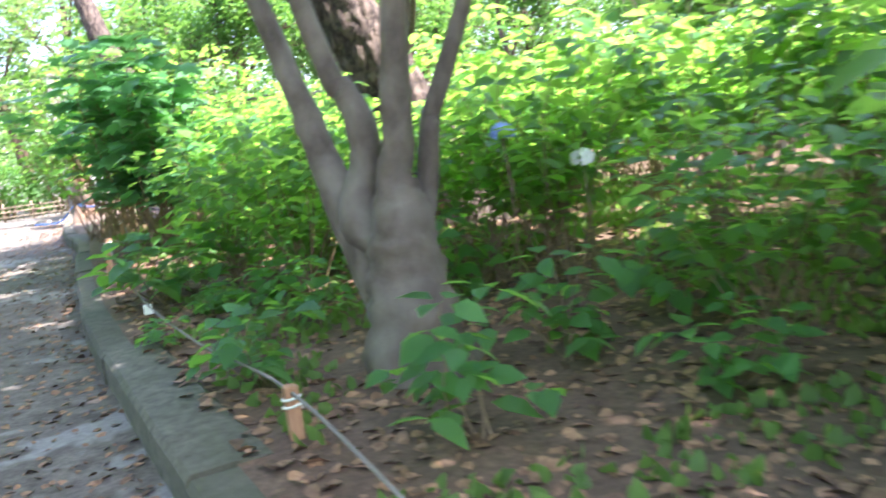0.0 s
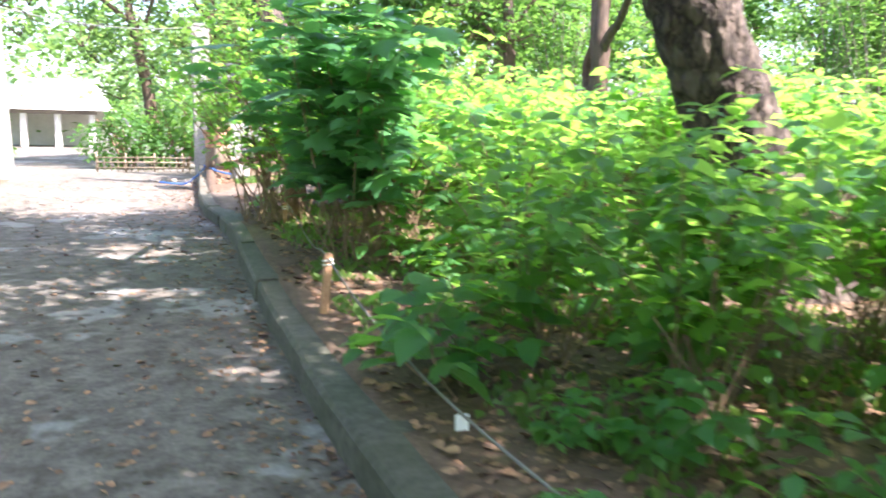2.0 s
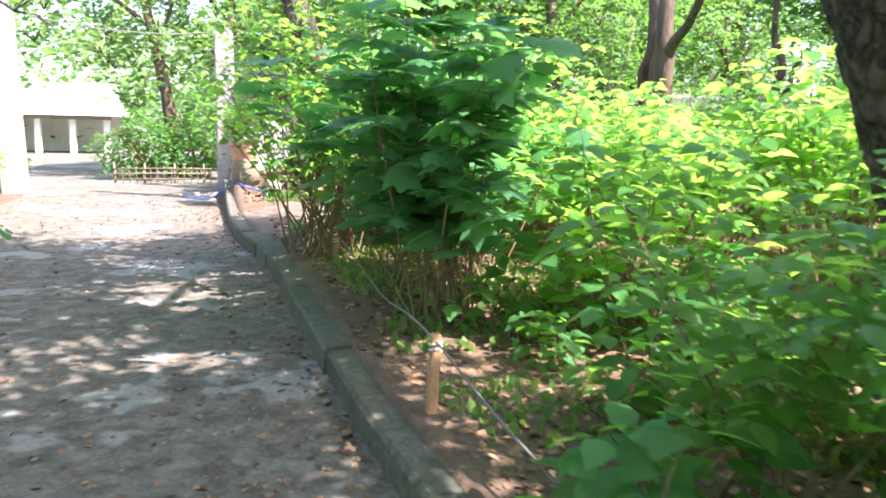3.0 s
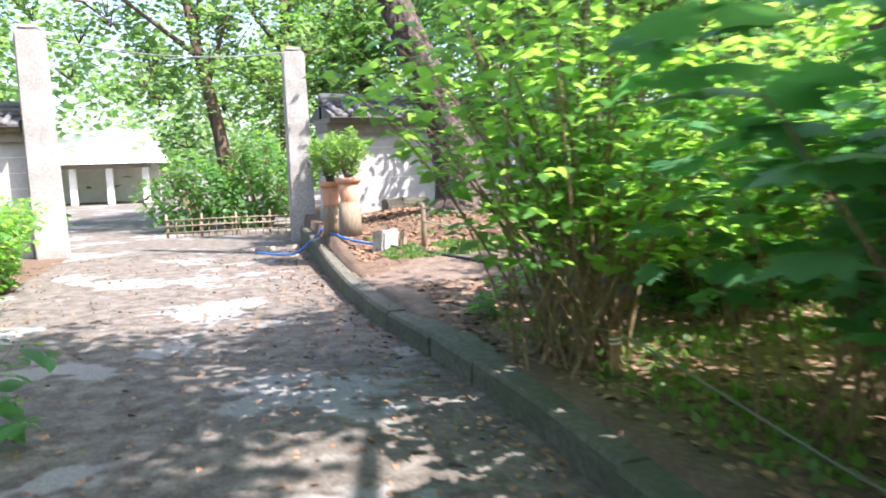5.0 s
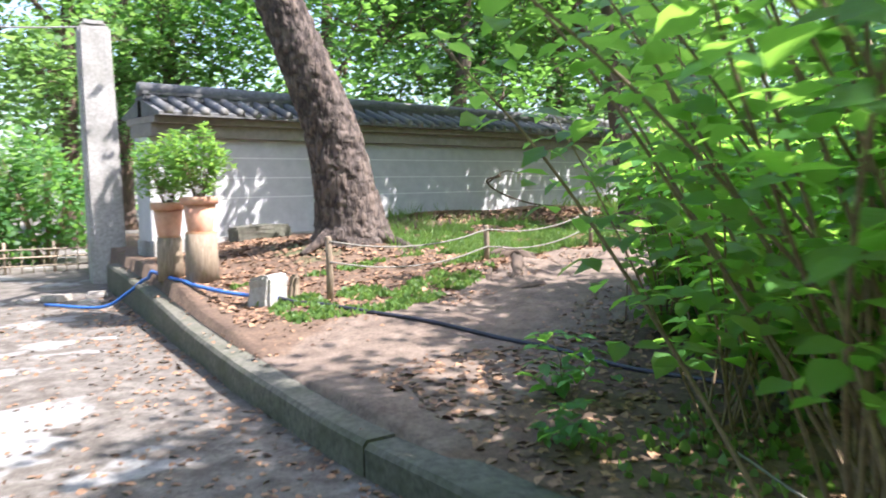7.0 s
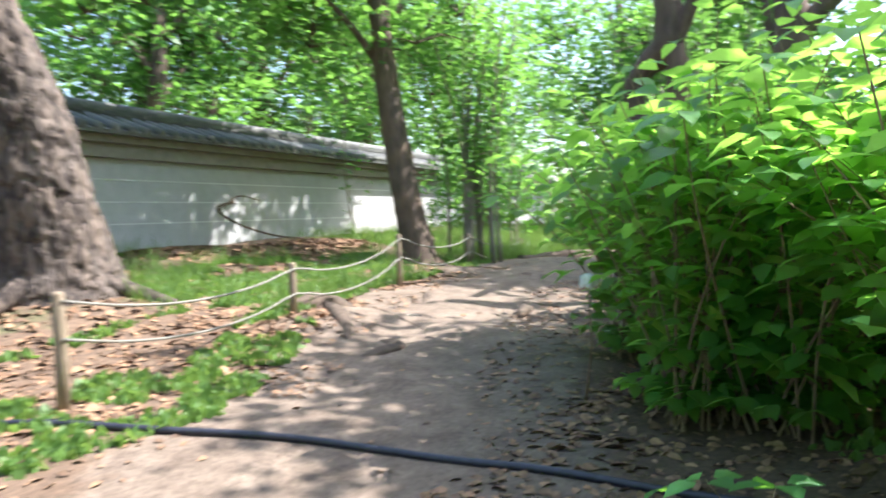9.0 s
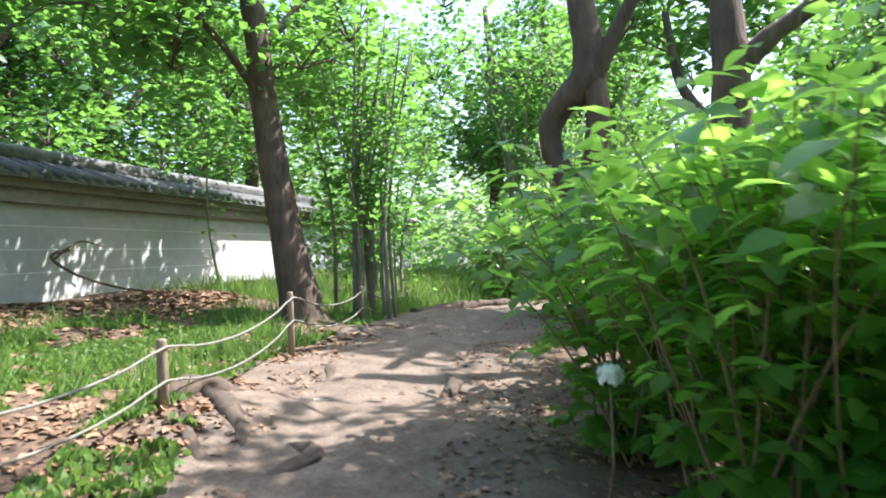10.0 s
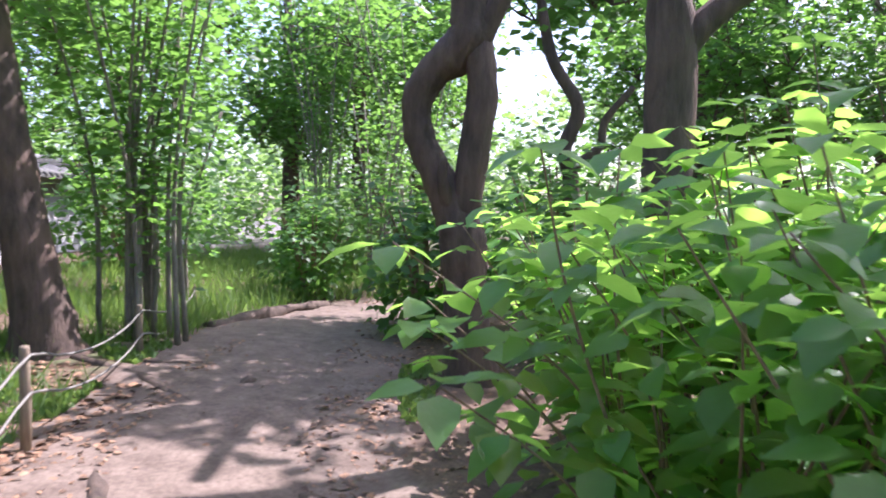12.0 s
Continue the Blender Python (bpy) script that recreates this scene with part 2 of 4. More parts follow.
def tube_data(points, radii, sides=8, wobble=0.0, cap=True):
    """Rings of a bent tapering tube."""
    pts = [Vector(p) for p in points]
    verts, faces = [], []
    for i, p in enumerate(pts):
        d = (pts[min(i + 1, len(pts) - 1)] - pts[max(i - 1, 0)]).normalized()
        side = d.cross(Vector((0.13, 0.99, 0.05))).normalized() if abs(d.y) < 0.95 else d.cross(Vector((1, 0, 0))).normalized()
        up = side.cross(d)
        for k in range(sides):
            a = 2 * math.pi * k / sides
            r = float(radii[i]) * (1 + wobble * noise.noise(Vector((math.cos(a) * 1.7, math.sin(a) * 1.7, i * 0.6 + p.x))))
            verts.append(p + r * (math.cos(a) * side + math.sin(a) * up))
    for i in range(len(pts) - 1):
        for k in range(sides):
            j = (k + 1) % sides
            faces.append((i * sides + k, i * sides + j, (i + 1) * sides + j, (i + 1) * sides + k))
    if cap:
        faces.append(tuple(range(sides))[::-1])
        faces.append(tuple(range((len(pts) - 1) * sides, len(pts) * sides)))
    return verts, faces


def join(chunks):
    verts, faces = [], []
    for v, f in chunks:
        o = len(verts)
        verts += v
        faces += [tuple(i + o for i in g) for g in f]
    return verts, faces


def smooth_line(points, steps=5):
    """Catmull-Rom through the points."""
    p = [Vector(q) for q in points]
    p = [2 * p[0] - p[1], *p, 2 * p[-1] - p[-2]]
    out = []
    for i in range(1, len(p) - 2):
        for s in range(steps):
            t = s / steps
            a, b, c, d = p[i - 1 : i + 3]
            out.append(0.5 * (2 * b + (c - a) * t + (2 * a - 5 * b + 4 * c - d) * t * t + (3 * b - a - 3 * c + d) * t ** 3))
    return out + [p[-2]]


def taper(points, r0, r1, steps=5):
    pts = smooth_line(points, steps)
    return pts, [r0 + (r1 - r0) * i / (len(pts) - 1) for i in range(len(pts))]


def box_bm(sx, sy, sz, bevel=0.01, base=True, rough=0.0, cuts=0):
    bm = bmesh.new()
    bmesh.ops.create_cube(bm, size=1.0, matrix=Matrix.Diagonal((sx, sy, sz, 1)))
    if cuts:
        bmesh.ops.subdivide_edges(bm, edges=bm.edges[:], cuts=cuts, use_grid_fill=True)
    if bevel:
        edges = [e for e in bm.edges if len(e.link_faces) == 2 and e.calc_face_angle(0) > 0.5]
        bmesh.ops.bevel(bm, geom=edges, offset=bevel, segments=2, affect="EDGES")
    for v in bm.verts:
        if rough:
            v.co += rough * noise.noise_vector(v.co * 5 + Vector((sx, sy, sz)) * 9)
        if base:
            v.co.z += sz / 2
    return bm


def lathe_bm(profile, sides=24):
    bm = bmesh.new()
    rings = [[bm.verts.new((r * math.cos(2 * math.pi * k / sides), r * math.sin(2 * math.pi * k / sides), z)) for k in range(sides)] for r, z in profile]
    for a, b in zip(rings, rings[1:]):
        for k in range(sides):
            bm.faces.new((a[k], a[(k + 1) % sides], b[(k + 1) % sides], b[k]))
    bm.faces.new(rings[0][::-1])
    return bm


# leaf outlines: along the leaf, across it, lift
OVATE = (np.array([(0, 0, 0), (0.28, 0.30, 0.05), (0.28, 0, 0), (0.28, -0.30, 0.05), (0.62, 0.27, 0.01), (0.62, 0, -0.05), (0.62, -0.27, 0.01), (1, 0, -0.17)]),
         [(0, 2, 1), (0, 3, 2), (1, 2, 5), (1, 5, 4), (2, 3, 6), (2, 6, 5), (4, 5, 7), (5, 6, 7)])
BLADE = (np.array([(0, 0.5, 0), (0, -0.5, 0), (0.55, 0.35, 0.0), (0.55, -0.35, 0.0), (1, 0, -0.12)]), [(0, 1, 3), (0, 3, 2), (2, 3, 4)])
SMALL = (np.array([(0, 0, 0), (0.45, 0.30, 0.04), (0.45, -0.30, 0.04), (1, 0, -0.08)]), [(0, 2, 1), (1, 2, 3)])
lobes = [(0.02, 0.0), (0.06, 0.16), (-0.06, 0.34), (0.17, 0.30), (0.30, 0.50), (0.40, 0.27), (0.66, 0.34), (0.68, 0.14), (1.0, 0.0)]
outline = lobes + [(x, -y) for x, y in lobes[-2:0:-1]]
PALM = (np.array([(0.32, 0, 0.03)] + [(x, y, -0.25 * (x - 0.32) ** 2 - 0.3 * y * y) for x, y in outline]), [(0, i + 1, (i + 1) % len(outline) + 1) for i in range(len(outline))][::-1])


def leaves(name, at, along, up, size, shape=OVATE, width=1.0):
    """One mesh of leaves: places, the way each points, its upper side, and its length."""
    at, along, up = (np.asarray(a, float).reshape(-1, 3) for a in (at, along, up))
    size = np.asarray(size, float).reshape(-1, 1, 1)
    along = along / np.linalg.norm(along, axis=1, keepdims=True)
    side = np.cross(up, along)
    side /= np.linalg.norm(side, axis=1, keepdims=True) + 1e-9
    up = np.cross(along, side)
    form, tris = shape
    v = at[:, None] + size * (form[None, :, :1] * along[:, None] + width * form[None, :, 1:2] * side[:, None] + form[None, :, 2:] * up[:, None])
    count, k = len(at), len(form)
    f = (np.array(tris)[None] + (np.arange(count) * k)[:, None, None]).reshape(-1)
    me = bpy.data.meshes.new(name)
    me.vertices.add(count * k)
    me.vertices.foreach_set("co", v.reshape(-1))
    me.loops.add(len(f))
    me.loops.foreach_set("vertex_index", f)
    me.polygons.add(len(f) // 3)
    me.polygons.foreach_set("loop_start", np.arange(0, len(f), 3))
    me.update()
    me.validate()
    return me


def turn_about(n):
    """n random ways, mostly level."""
    a = rng.uniform(0, 2 * np.pi, n)
    return np.stack([np.cos(a), np.sin(a), rng.uniform(-0.5, 0.25, n)], 1)


def lean_up(n, spread=0.55):
    return np.stack([rng.normal(0, spread, n), rng.normal(0, spread, n), np.ones(n)], 1)


# ---- the ground ----
def kerb_x(y):
    """The path-side edge of the kerb."""
    return float(np.interp(y, (-20, 4, 6.8, 8.1, 9.2, 10.9, 14.4, 16.05, 17.2, 18.6, 24.4, 400), (5.2, 3.25, 2.9, 2.75, 2.65, 2.55, 2.46, 2.35, 2.2, 2.12, 2.08, 2.08)))


def kerb_top(y):
    return float(np.interp(y, (0, 17, 20, 22, 26), (0.17, 0.17, 0.22, 0.32, 0.35)))


SPOTS = np.array([(3, 8, .15), (4, 6.5, .15), (2.8, 10.4, .18), (2.5, 16, .15), (2.4, 18.6, .17), (2.35, 20, .24), (2.75, 20.05, .33), (2.6, 21.2, .42), (2.4, 24, .45), (3.22, 19.8, .39), (4.3, 21.75, .78),
                  (4.3, 18.8, .26), (3.7, 18.2, .22), (4.0, 17.2, .18), (5.54, 19.4, .40), (5.1, 20.28, .58), (4.6, 19.4, .35), (6.9, 20.77, .54), (9, 21.4, .56), (8.7, 21.9, .62), (9.1, 19.1, .45), (12.2, 22.4, .48), (13.5, 20.6, .45),
                  (3.9, 23.7, .66), (7, 24.3, .86), (9.6, 24.8, .88), (12.5, 25.4, .88), (17, 26, .9), (6.2, 17.9, .3), (8.6, 17.6, .35), (17, 23, .7), (17, 19.5, .45), (5, 10, .2), (8, 14, .15), (12, 10, .2), (24, 20, .7), (30, 12, .5), (5, 0, .15), (12, 0, .2)])


def bed_z(x, y):
    d = (SPOTS[:, 0] - x) ** 2 + (SPOTS[:, 1] - y) ** 2
    w = 1 / (d + 0.35) ** 1.6
    return float((w * SPOTS[:, 2]).sum() / w.sum()) + 0.025 * noise.noise(Vector((x * 1.3, y * 1.3, 0)))


def ground_z(x, y):
    u = x - kerb_x(y)
    return 0.012 * noise.noise(Vector((x * 0.9, y * 0.9, 3))) if u < 0.12 else bed_z(x, y)


TRAIL = [Vector(p) for p in ((2.3, 17.5), (3.5, 18.3), (4.6, 18.95), (5.8, 19.55), (7.2, 20.05), (8.6, 20.3), (10.2, 20.6), (11.6, 20.75), (12.9, 20.5), (14.2, 19.6), (16, 18.4), (22, 17))]


def trail_way(x, y):
    p, best = Vector((x, y)), 99.0
    for a, b in zip(TRAIL, TRAIL[1:]):
        t = max(0.0, min(1.0, (p - a).dot(b - a) / (b - a).length_squared))
        best = min(best, (p - a - t * (b - a)).length)
    return best


def build_ground():
    us = [-400, -150, -60, -30, -18, -12] + [-9 + 0.3 * i for i in range(30)] + [0.02, 0.1, 0.16, 0.24] + [0.4 + 0.2 * i for i in range(70)] + [15 + i for i in range(12)] + [30, 40, 70, 160, 400]
    ys = [-400, -150, -60, -25, -12, -6, -3, -1, 1] + [2 + 0.25 * i for i in range(108)] + [30, 32, 35, 40, 50, 70, 160, 400]
    verts, faces, bed, trail, green = [], [], [], [], []
    for y in ys:
        for u in us:
            x = kerb_x(y) + u
            far = max(abs(x - 5), abs(y - 15)) > 45
            path_side = u < 0.13 or y > 27.6
            z = 0.0 if far or y > 27.6 else ground_z(x, y)
            t = trail_way(x, y)
            on_trail = max(0.0, min(1.0, (0.95 - t) / 0.6 + 0.5)) if not path_side else 0.0
            if t < 1.0 and not path_side and x > 4.2:
                z += 0.04 * noise.noise(Vector((x * 2.2, y * 2.2, 7)))
            verts.append((x, y, z))
            bed.append(0.0 if path_side and (u > -3.9 or y > 24.5) else 1.0)
            trail.append(on_trail)
            green.append(max(0.0, min(1.0, 0.62 - abs(y - 21.9) / 3.4)) if x > 3.4 and y > 19.4 else (0.7 if x > 14 else 0.0))
    w = len(us)
    for j in range(len(ys) - 1):
        for i in range(w - 1):
            faces.append((j * w + i, j * w + i + 1, (j + 1) * w + i + 1, (j + 1) * w + i))
    me = mesh_of("ground", verts, faces)
    for name, values in (("bed", bed), ("trail", trail), ("green", green)):
        me.attributes.new(name, "FLOAT", "POINT").data.foreach_set("value", values)
    ob = part("ground", me, ground_material())
    return tagged(ob, "earth path, leaf-strewn planting bed and bare dirt trail", "ground", kind="structure")


build_ground()


# ---- the kerb ----
def build_kerb():
    kerb = thing("kerb", "mossy grey concrete kerb stones along the planting bed", "kerb", kind="structure")
    joints = [-1.5, 0.4, 2.2, 4.1, 6.0, 7.9, 9.7, 11.6, 13.4, 15.15, 15.98, 16.94, 18.96, 20.9, 22.8, 24.6]
    for a, b in zip(joints, joints[1:]):
        n = 7
        verts, faces = [], []
        lift = rnd.uniform(-0.012, 0.012)
        shift = rnd.uniform(-0.012, 0.012)
        for i in range(n + 1):
            y = a + 0.008 + (b - a - 0.016) * i / n
            x, z = kerb_x(y) + shift, kerb_top(y) + lift
            wob = [0.008 * noise.noise(Vector((y * 3, k * 5.1, a))) for k in range(8)]
            ring = [(0, -0.12), (0 + wob[0], 0.06), (wob[1], z - 0.03), (0.02, z - 0.006 + wob[2] * 0.4), (0.14, z + wob[3] * 0.5), (0.26, z - 0.006 + wob[4] * 0.4), (0.285 + wob[5], z - 0.03), (0.285, -0.12)]
            verts += [(x + u, y, v) for u, v in ring]
        for i in range(n):
            for k in range(8):
                faces.append((i * 8 + k, i * 8 + (k + 1) % 8, (i + 1) * 8 + (k + 1) % 8, (i + 1) * 8 + k))
        faces += [tuple(range(8))[::-1], tuple(range(n * 8, n * 8 + 8))]
        part("kerb_stone", mesh_of("kerb_stone", verts, [f[::-1] for f in faces]), KERB, kerb, smooth=False)


build_kerb()

# ---- the wall with its tiled roof, and the gate ----
EAVE = 1.92


def build_wall(name, x, y, turn, x0, x1, base):
    wall = thing(name, "grey plastered garden wall with white level lines and a tiled roof", "wall", x, y, kind="structure")
    wall.rotation_euler = (0, 0, turn)
    length, mid = x1 - x0, (x0 + x1) / 2

    def slab(n, sx, sy, z0, z1, mat, y=0.2, bevel=0.008):
        ob = part(n, box_bm(sx, sy, z1 - z0, bevel), mat, wall, smooth=False)
        ob.location = (mid, y, z0)

    slab("wall_body", length, 0.40, -0.2, EAVE, PLASTER)
    slab("footing", length, 0.50, -0.3, base, STONE)
    for z in (1.15, 1.41, 1.67):
        slab("joint_line", length, 0.006, z, z + 0.013, LINE, -0.003, 0)
    slab("eave_band", length, 0.62, EAVE, EAVE + 0.16, BAND)
    slab("eave_board", length, 0.84, EAVE + 0.16, EAVE + 0.25, BAND)
    # roof: two slopes of pans with round cover tiles, and a ridge
    bm = bmesh.new()
    z0, z1 = EAVE + 0.25, EAVE + 0.46
    for s in (-1, 1):
        q = [bm.verts.new((x, 0.2 + s * d, z)) for x, d, z in ((x0, 0.56, z0 + 0.03), (x1, 0.56, z0 + 0.03), (x1, 0.05, z1), (x0, 0.05, z1), (x0, 0.56, z0 - 0.01), (x1, 0.56, z0 - 0.01), (x1, 0.05, z0), (x0, 0.05, z0))]
        for f in ((0, 1, 2, 3), (4, 5, 1, 0), (7, 6, 5, 4), (0, 3, 7, 4), (1, 5, 6, 2)):
            bm.faces.new([q[i] for i in f])
    part("roof_bed", bm, TILE, wall, smooth=False)
    slope = Vector((0, 0.50, 0.335))
    v, f = tube_data([(0, -0.57, z0 + 0.035), (0, -0.40, z0 + 0.10), (0, -0.22, z0 + 0.17), (0, -0.04, z1 + 0.03)], [0.062, 0.058, 0.058, 0.056], 8)
    south = mesh_of("roof_tile", v, f)
    south.materials.append(TILE)
    south.polygons.foreach_set("use_smooth", [True] * len(south.polygons))
    count = int(length / 0.235)
    for i in range(count):
        o = new("roof_tile", south)
        o.parent = wall
        o.location = (x0 + 0.12 + 0.235 * i, 0.2, rnd.uniform(-0.008, 0.008))
        o.rotation_euler = (0, 0, rnd.uniform(-0.02, 0.02))
    for z, w, h in ((z1 - 0.02, 0.30, 0.06), (z1 + 0.045, 0.25, 0.06)):
        slab("ridge_course", length, w, z, z + h, TILE, bevel=0.015)
    v, f = tube_data([(x0, 0.2, z1 + 0.13), (x1, 0.2, z1 + 0.13)], [0.085, 0.085], 10)
    part("ridge_cap", mesh_of("ridge_cap", v, f), TILE, wall)
    return wall


build_wall("wall_north", 2.4, 23.72, math.atan(0.234), 0.12, 24.0, 0.66)
build_wall("wall_west", 0.0, 24.9, 0.0, -20.0, -2.3, 0.25)


def gate_post(x, y, top, lean):
    post = thing("gate_post", "tall weathered grey granite gate post with chipped edges", "gate post", x, y, -0.1, group="gate posts")
    bm = box_bm(0.46, 0.44, top, 0.035, cuts=6, rough=0.012)
    for v in bm.verts:
        k = 1 - 0.10 * v.co.z / top
        v.co.x, v.co.y = v.co.x * k + lean * v.co.z, v.co.y * k
    part("shaft", bm, STONE, post, smooth=False)
    cap = part("chipped_top", box_bm(0.34, 0.34, 0.10, 0.04, rough=0.02, cuts=1), STONE, post, smooth=False)
    cap.location = (lean * top, 0, top - 0.02)
    return post


gate_post(2.22, 25.55, 3.6, -0.012)
gate_post(-1.98, 24.75, 3.8, -0.02)


def line_thing(name, label, category, points, radius, mat, sides=7, steps=6, part_name="strand"):
    root = thing(name, label, category)
    pts = smooth_line(points, steps)
    part(part_name, mesh_of(part_name, *tube_data(pts, [radius] * len(pts), sides)), mat, root)
    return root


line_thing("cable", "thin grey cable strung between the gate posts", "cable", [(2.17, 25.5, 3.5), (0.9, 25.25, 3.36), (-0.6, 25.0, 3.40), (-2.0, 24.75, 3.62)], 0.012, CABLE)


# ---- shrubs ----
def hydrangea_meshes(height, radius, stems, nodes, leaf, bare=0.35, shape=OVATE, width=1.0, fan=1.0, single=False):
    """Stems fanning from one foot, with pairs of leaves crossing at right angles and a rosette at each tip."""
    chunks, at, along, up, size = [], [], [], [], []
    for s in range(stems):
        a = rnd.uniform(0, 2 * math.pi)
        r = radius * math.sqrt(rnd.uniform(0.02, 1)) * fan
        h = height * rnd.uniform(0.72, 1.0) * (1 - 0.25 * (r / (radius * fan)) ** 2)
        b0, r0 = rnd.uniform(0, 6.28), 0.24 * radius * math.sqrt(rnd.random())
        foot = Vector((r0 * math.cos(b0), r0 * math.sin(b0), -0.05))
        tip = Vector((r * math.cos(a), r * math.sin(a), h))
        bend = Vector((rnd.uniform(-0.1, 0.1), rnd.uniform(-0.1, 0.1), 0.08 * h))
        pts = [foot, foot.lerp(tip, 0.33) + bend * 0.9, foot.lerp(tip, 0.68) + bend, tip]
        line = smooth_line(pts, 4)
        thick = 0.0035 + 0.0026 * height
        chunks.append(tube_data(line, [thick * (1 - 0.72 * i / (len(line) - 1)) for i in range(len(line))], 5, cap=False))
        turn = rnd.uniform(0, 3)
        for k in range(nodes):
            t = bare + (1 - bare) * k / max(1, nodes - 1)
            i = min(t * (len(line) - 1), len(line) - 1.001)
            p = line[int(i)].lerp(line[int(i) + 1], i - int(i))
            turn += math.pi / 2 + rnd.uniform(-0.3, 0.3)
            last = k == nodes - 1
            for b in range(4 if last else 2):
                w = turn + b * (math.pi / 2 if last else math.pi)
                d = Vector((math.cos(w), math.sin(w), rnd.uniform(-0.45, 0.25)))
                at.append(p + 0.03 * d)
                along.append(d)
                up.append((rnd.gauss(0, 0.25) - 0.3 * d.x * d.z, rnd.gauss(0, 0.25), 1))
                size.append(leaf * rnd.uniform(0.65, 1.15) * (0.75 if last and b > 1 else 1))
            if not last:
                for b in range(2):
                    w = turn + b * math.pi + rnd.uniform(-0.8, 0.8)
                    d = Vector((math.cos(w), math.sin(w), rnd.uniform(-0.2, 0.3)))
                    q = p + d * rnd.uniform(0.08, 0.22)
                    for e in range(2):
                        d2 = Vector((math.cos(w + 1.2 * (2 * e - 1)), math.sin(w + 1.2 * (2 * e - 1)), rnd.uniform(-0.5, 0.2)))
                        at.append(q), along.append(d2), up.append((rnd.gauss(0, 0.3), rnd.gauss(0, 0.3), 1)), size.append(leaf * rnd.uniform(0.5, 0.95))
    meshes = [mesh_of("stem", *c) for c in chunks]
    if single:
        return meshes, (at, along, up, size)
    return meshes, leaves("foliage", at, along, up, size, shape, width)


def shrub(name, label, x, y, stems, foliage, leaf_mat, group="", turn=0.0, scale=1.0):
    root = thing(name, label, "shrub", x, y, ground_z(x, y), group=group)
    root.rotation_euler = (0, 0, turn)
    root.scale = (scale, scale, scale)
    for me in stems:
        part("stem", me, STEM, root)
    if isinstance(foliage, tuple):
        for at, along, up, size in zip(*foliage):
            a = Vector(along).normalized()
            side = Vector(up).cross(a).normalized()
            m = Matrix((a * size, side * size, a.cross(side) * size)).transposed().to_4x4()
            m.translation = at
            o = new("leaf", LEAF_MESH)
            o.parent, o.matrix_basis = root, m
    else:
        part("foliage", foliage, leaf_mat, root)
    return root


LEAF_MESH = mesh_of("leaf", *OVATE)
LEAF_MESH.materials.append(LEAF_EACH)
LEAF_MESH.polygons.foreach_set("use_smooth", [True] * len(LEAF_MESH.polygons))


def plant_like(ob, x, y, turn, scale):
    m = pose(x, y, ground_z(x, y), 0, 0, math.degrees(turn))
    c = copy_thing(ob, m)
    c.scale = (scale, scale, scale * rnd.uniform(0.92, 1.08))
    return c


KINDS = [shrub("hydrangea_shrub", "leafy green hydrangea shrub on brown stems in the bed", x, y, *hydrangea_meshes(h, r, s, n, 0.165, b), LEAF, "hydrangeas in the bed")
         for x, y, h, r, s, n, b in ((5.6, 12.4, 1.7, 0.85, 20, 6, 0.42), (7.7, 11.9, 1.85, 0.9, 22, 6, 0.46), (5.0, 14.2, 1.65, 0.85, 20, 6, 0.4))]
SPREAD = [(4.6, 11.6), (5.9, 13.6), (6.4, 14.9), (7.4, 12.6), (8.2, 11.2), (8.0, 13.9), (9.2, 12.4), (9.5, 14.4), (7.9, 9.6), (6.9, 8.6), (6.1, 7.4), (7.6, 7.2), (8.9, 8.6), (9.4, 10.2),
          (6.7, 5.8), (8.1, 5.6), (9.6, 6.8), (10.6, 8.8), (10.9, 11.2), (10.9, 13.4), (5.6, 15.6), (7.3, 15.6), (10.4, 5.2), (12.2, 7.0), (12.4, 10.0), (12.6, 12.4), (6.0, 4.3), (7.6, 3.9), (5.2, 8.9), (6.0, 8.4), (5.3, 7.3), (6.9, 6.6), (5.2, 6.0), (5.6, 5.2), (6.6, 12.2), (4.5, 15.2), (8.6, 15.4), (7.0, 10.2), (4.7, 4.3), (8.5, 7.0), (5.0, 3.3), (9.9, 8.4)]
for i, (x, y) in enumerate(SPREAD):
    plant_like(KINDS[i % 3], x + rnd.uniform(-0.2, 0.2), y + rnd.uniform(-0.2, 0.2), rnd.uniform(0, 6.28), rnd.uniform(0.85, 1.12) * (0.75 if y < 9.3 and x < 5.8 else 1))

plant_like(KINDS[0], 4.6, 8.8, 1.0, 0.85)
plant_like(KINDS[1], 4.9, 7.7, 2.0, 0.7)
plant_like(KINDS[0], 4.0, 8.5, 0.4, 0.7)
plant_like(KINDS[2], 3.7, 9.3, 2.4, 0.8)

# tall dense hydrangeas along the trail
TALL = [shrub("tall_hydrangea", "tall dense hydrangea shrub with broad glossy leaves beside the trail", x, y, *hydrangea_meshes(h, 1.0, 32, 8, 0.16, 0.12), LEAF, "hydrangeas beside the trail")
        for x, y, h in ((4.95, 17.15, 1.75), (6.7, 17.3, 2.0))]
for i, (x, y, s) in enumerate(((5.72, 18.05, 0.92), (6.9, 18.0, 0.9), (7.8, 18.1, 0.8), (4.85, 17.5, 0.85), (7.6, 17.3, 0.85), (5.8, 16.7, 1.05), (4.5, 16.2, 0.95), (7.2, 16.3, 1.0), (8.8, 16.8, 0.75), (8.9, 15.7, 0.85), (5.1, 15.7, 1.0), (10.2, 17.3, 0.7), (10.4, 15.6, 0.85))):
    plant_like(TALL[i % 2], x, y, rnd.uniform(0, 6.28), s)

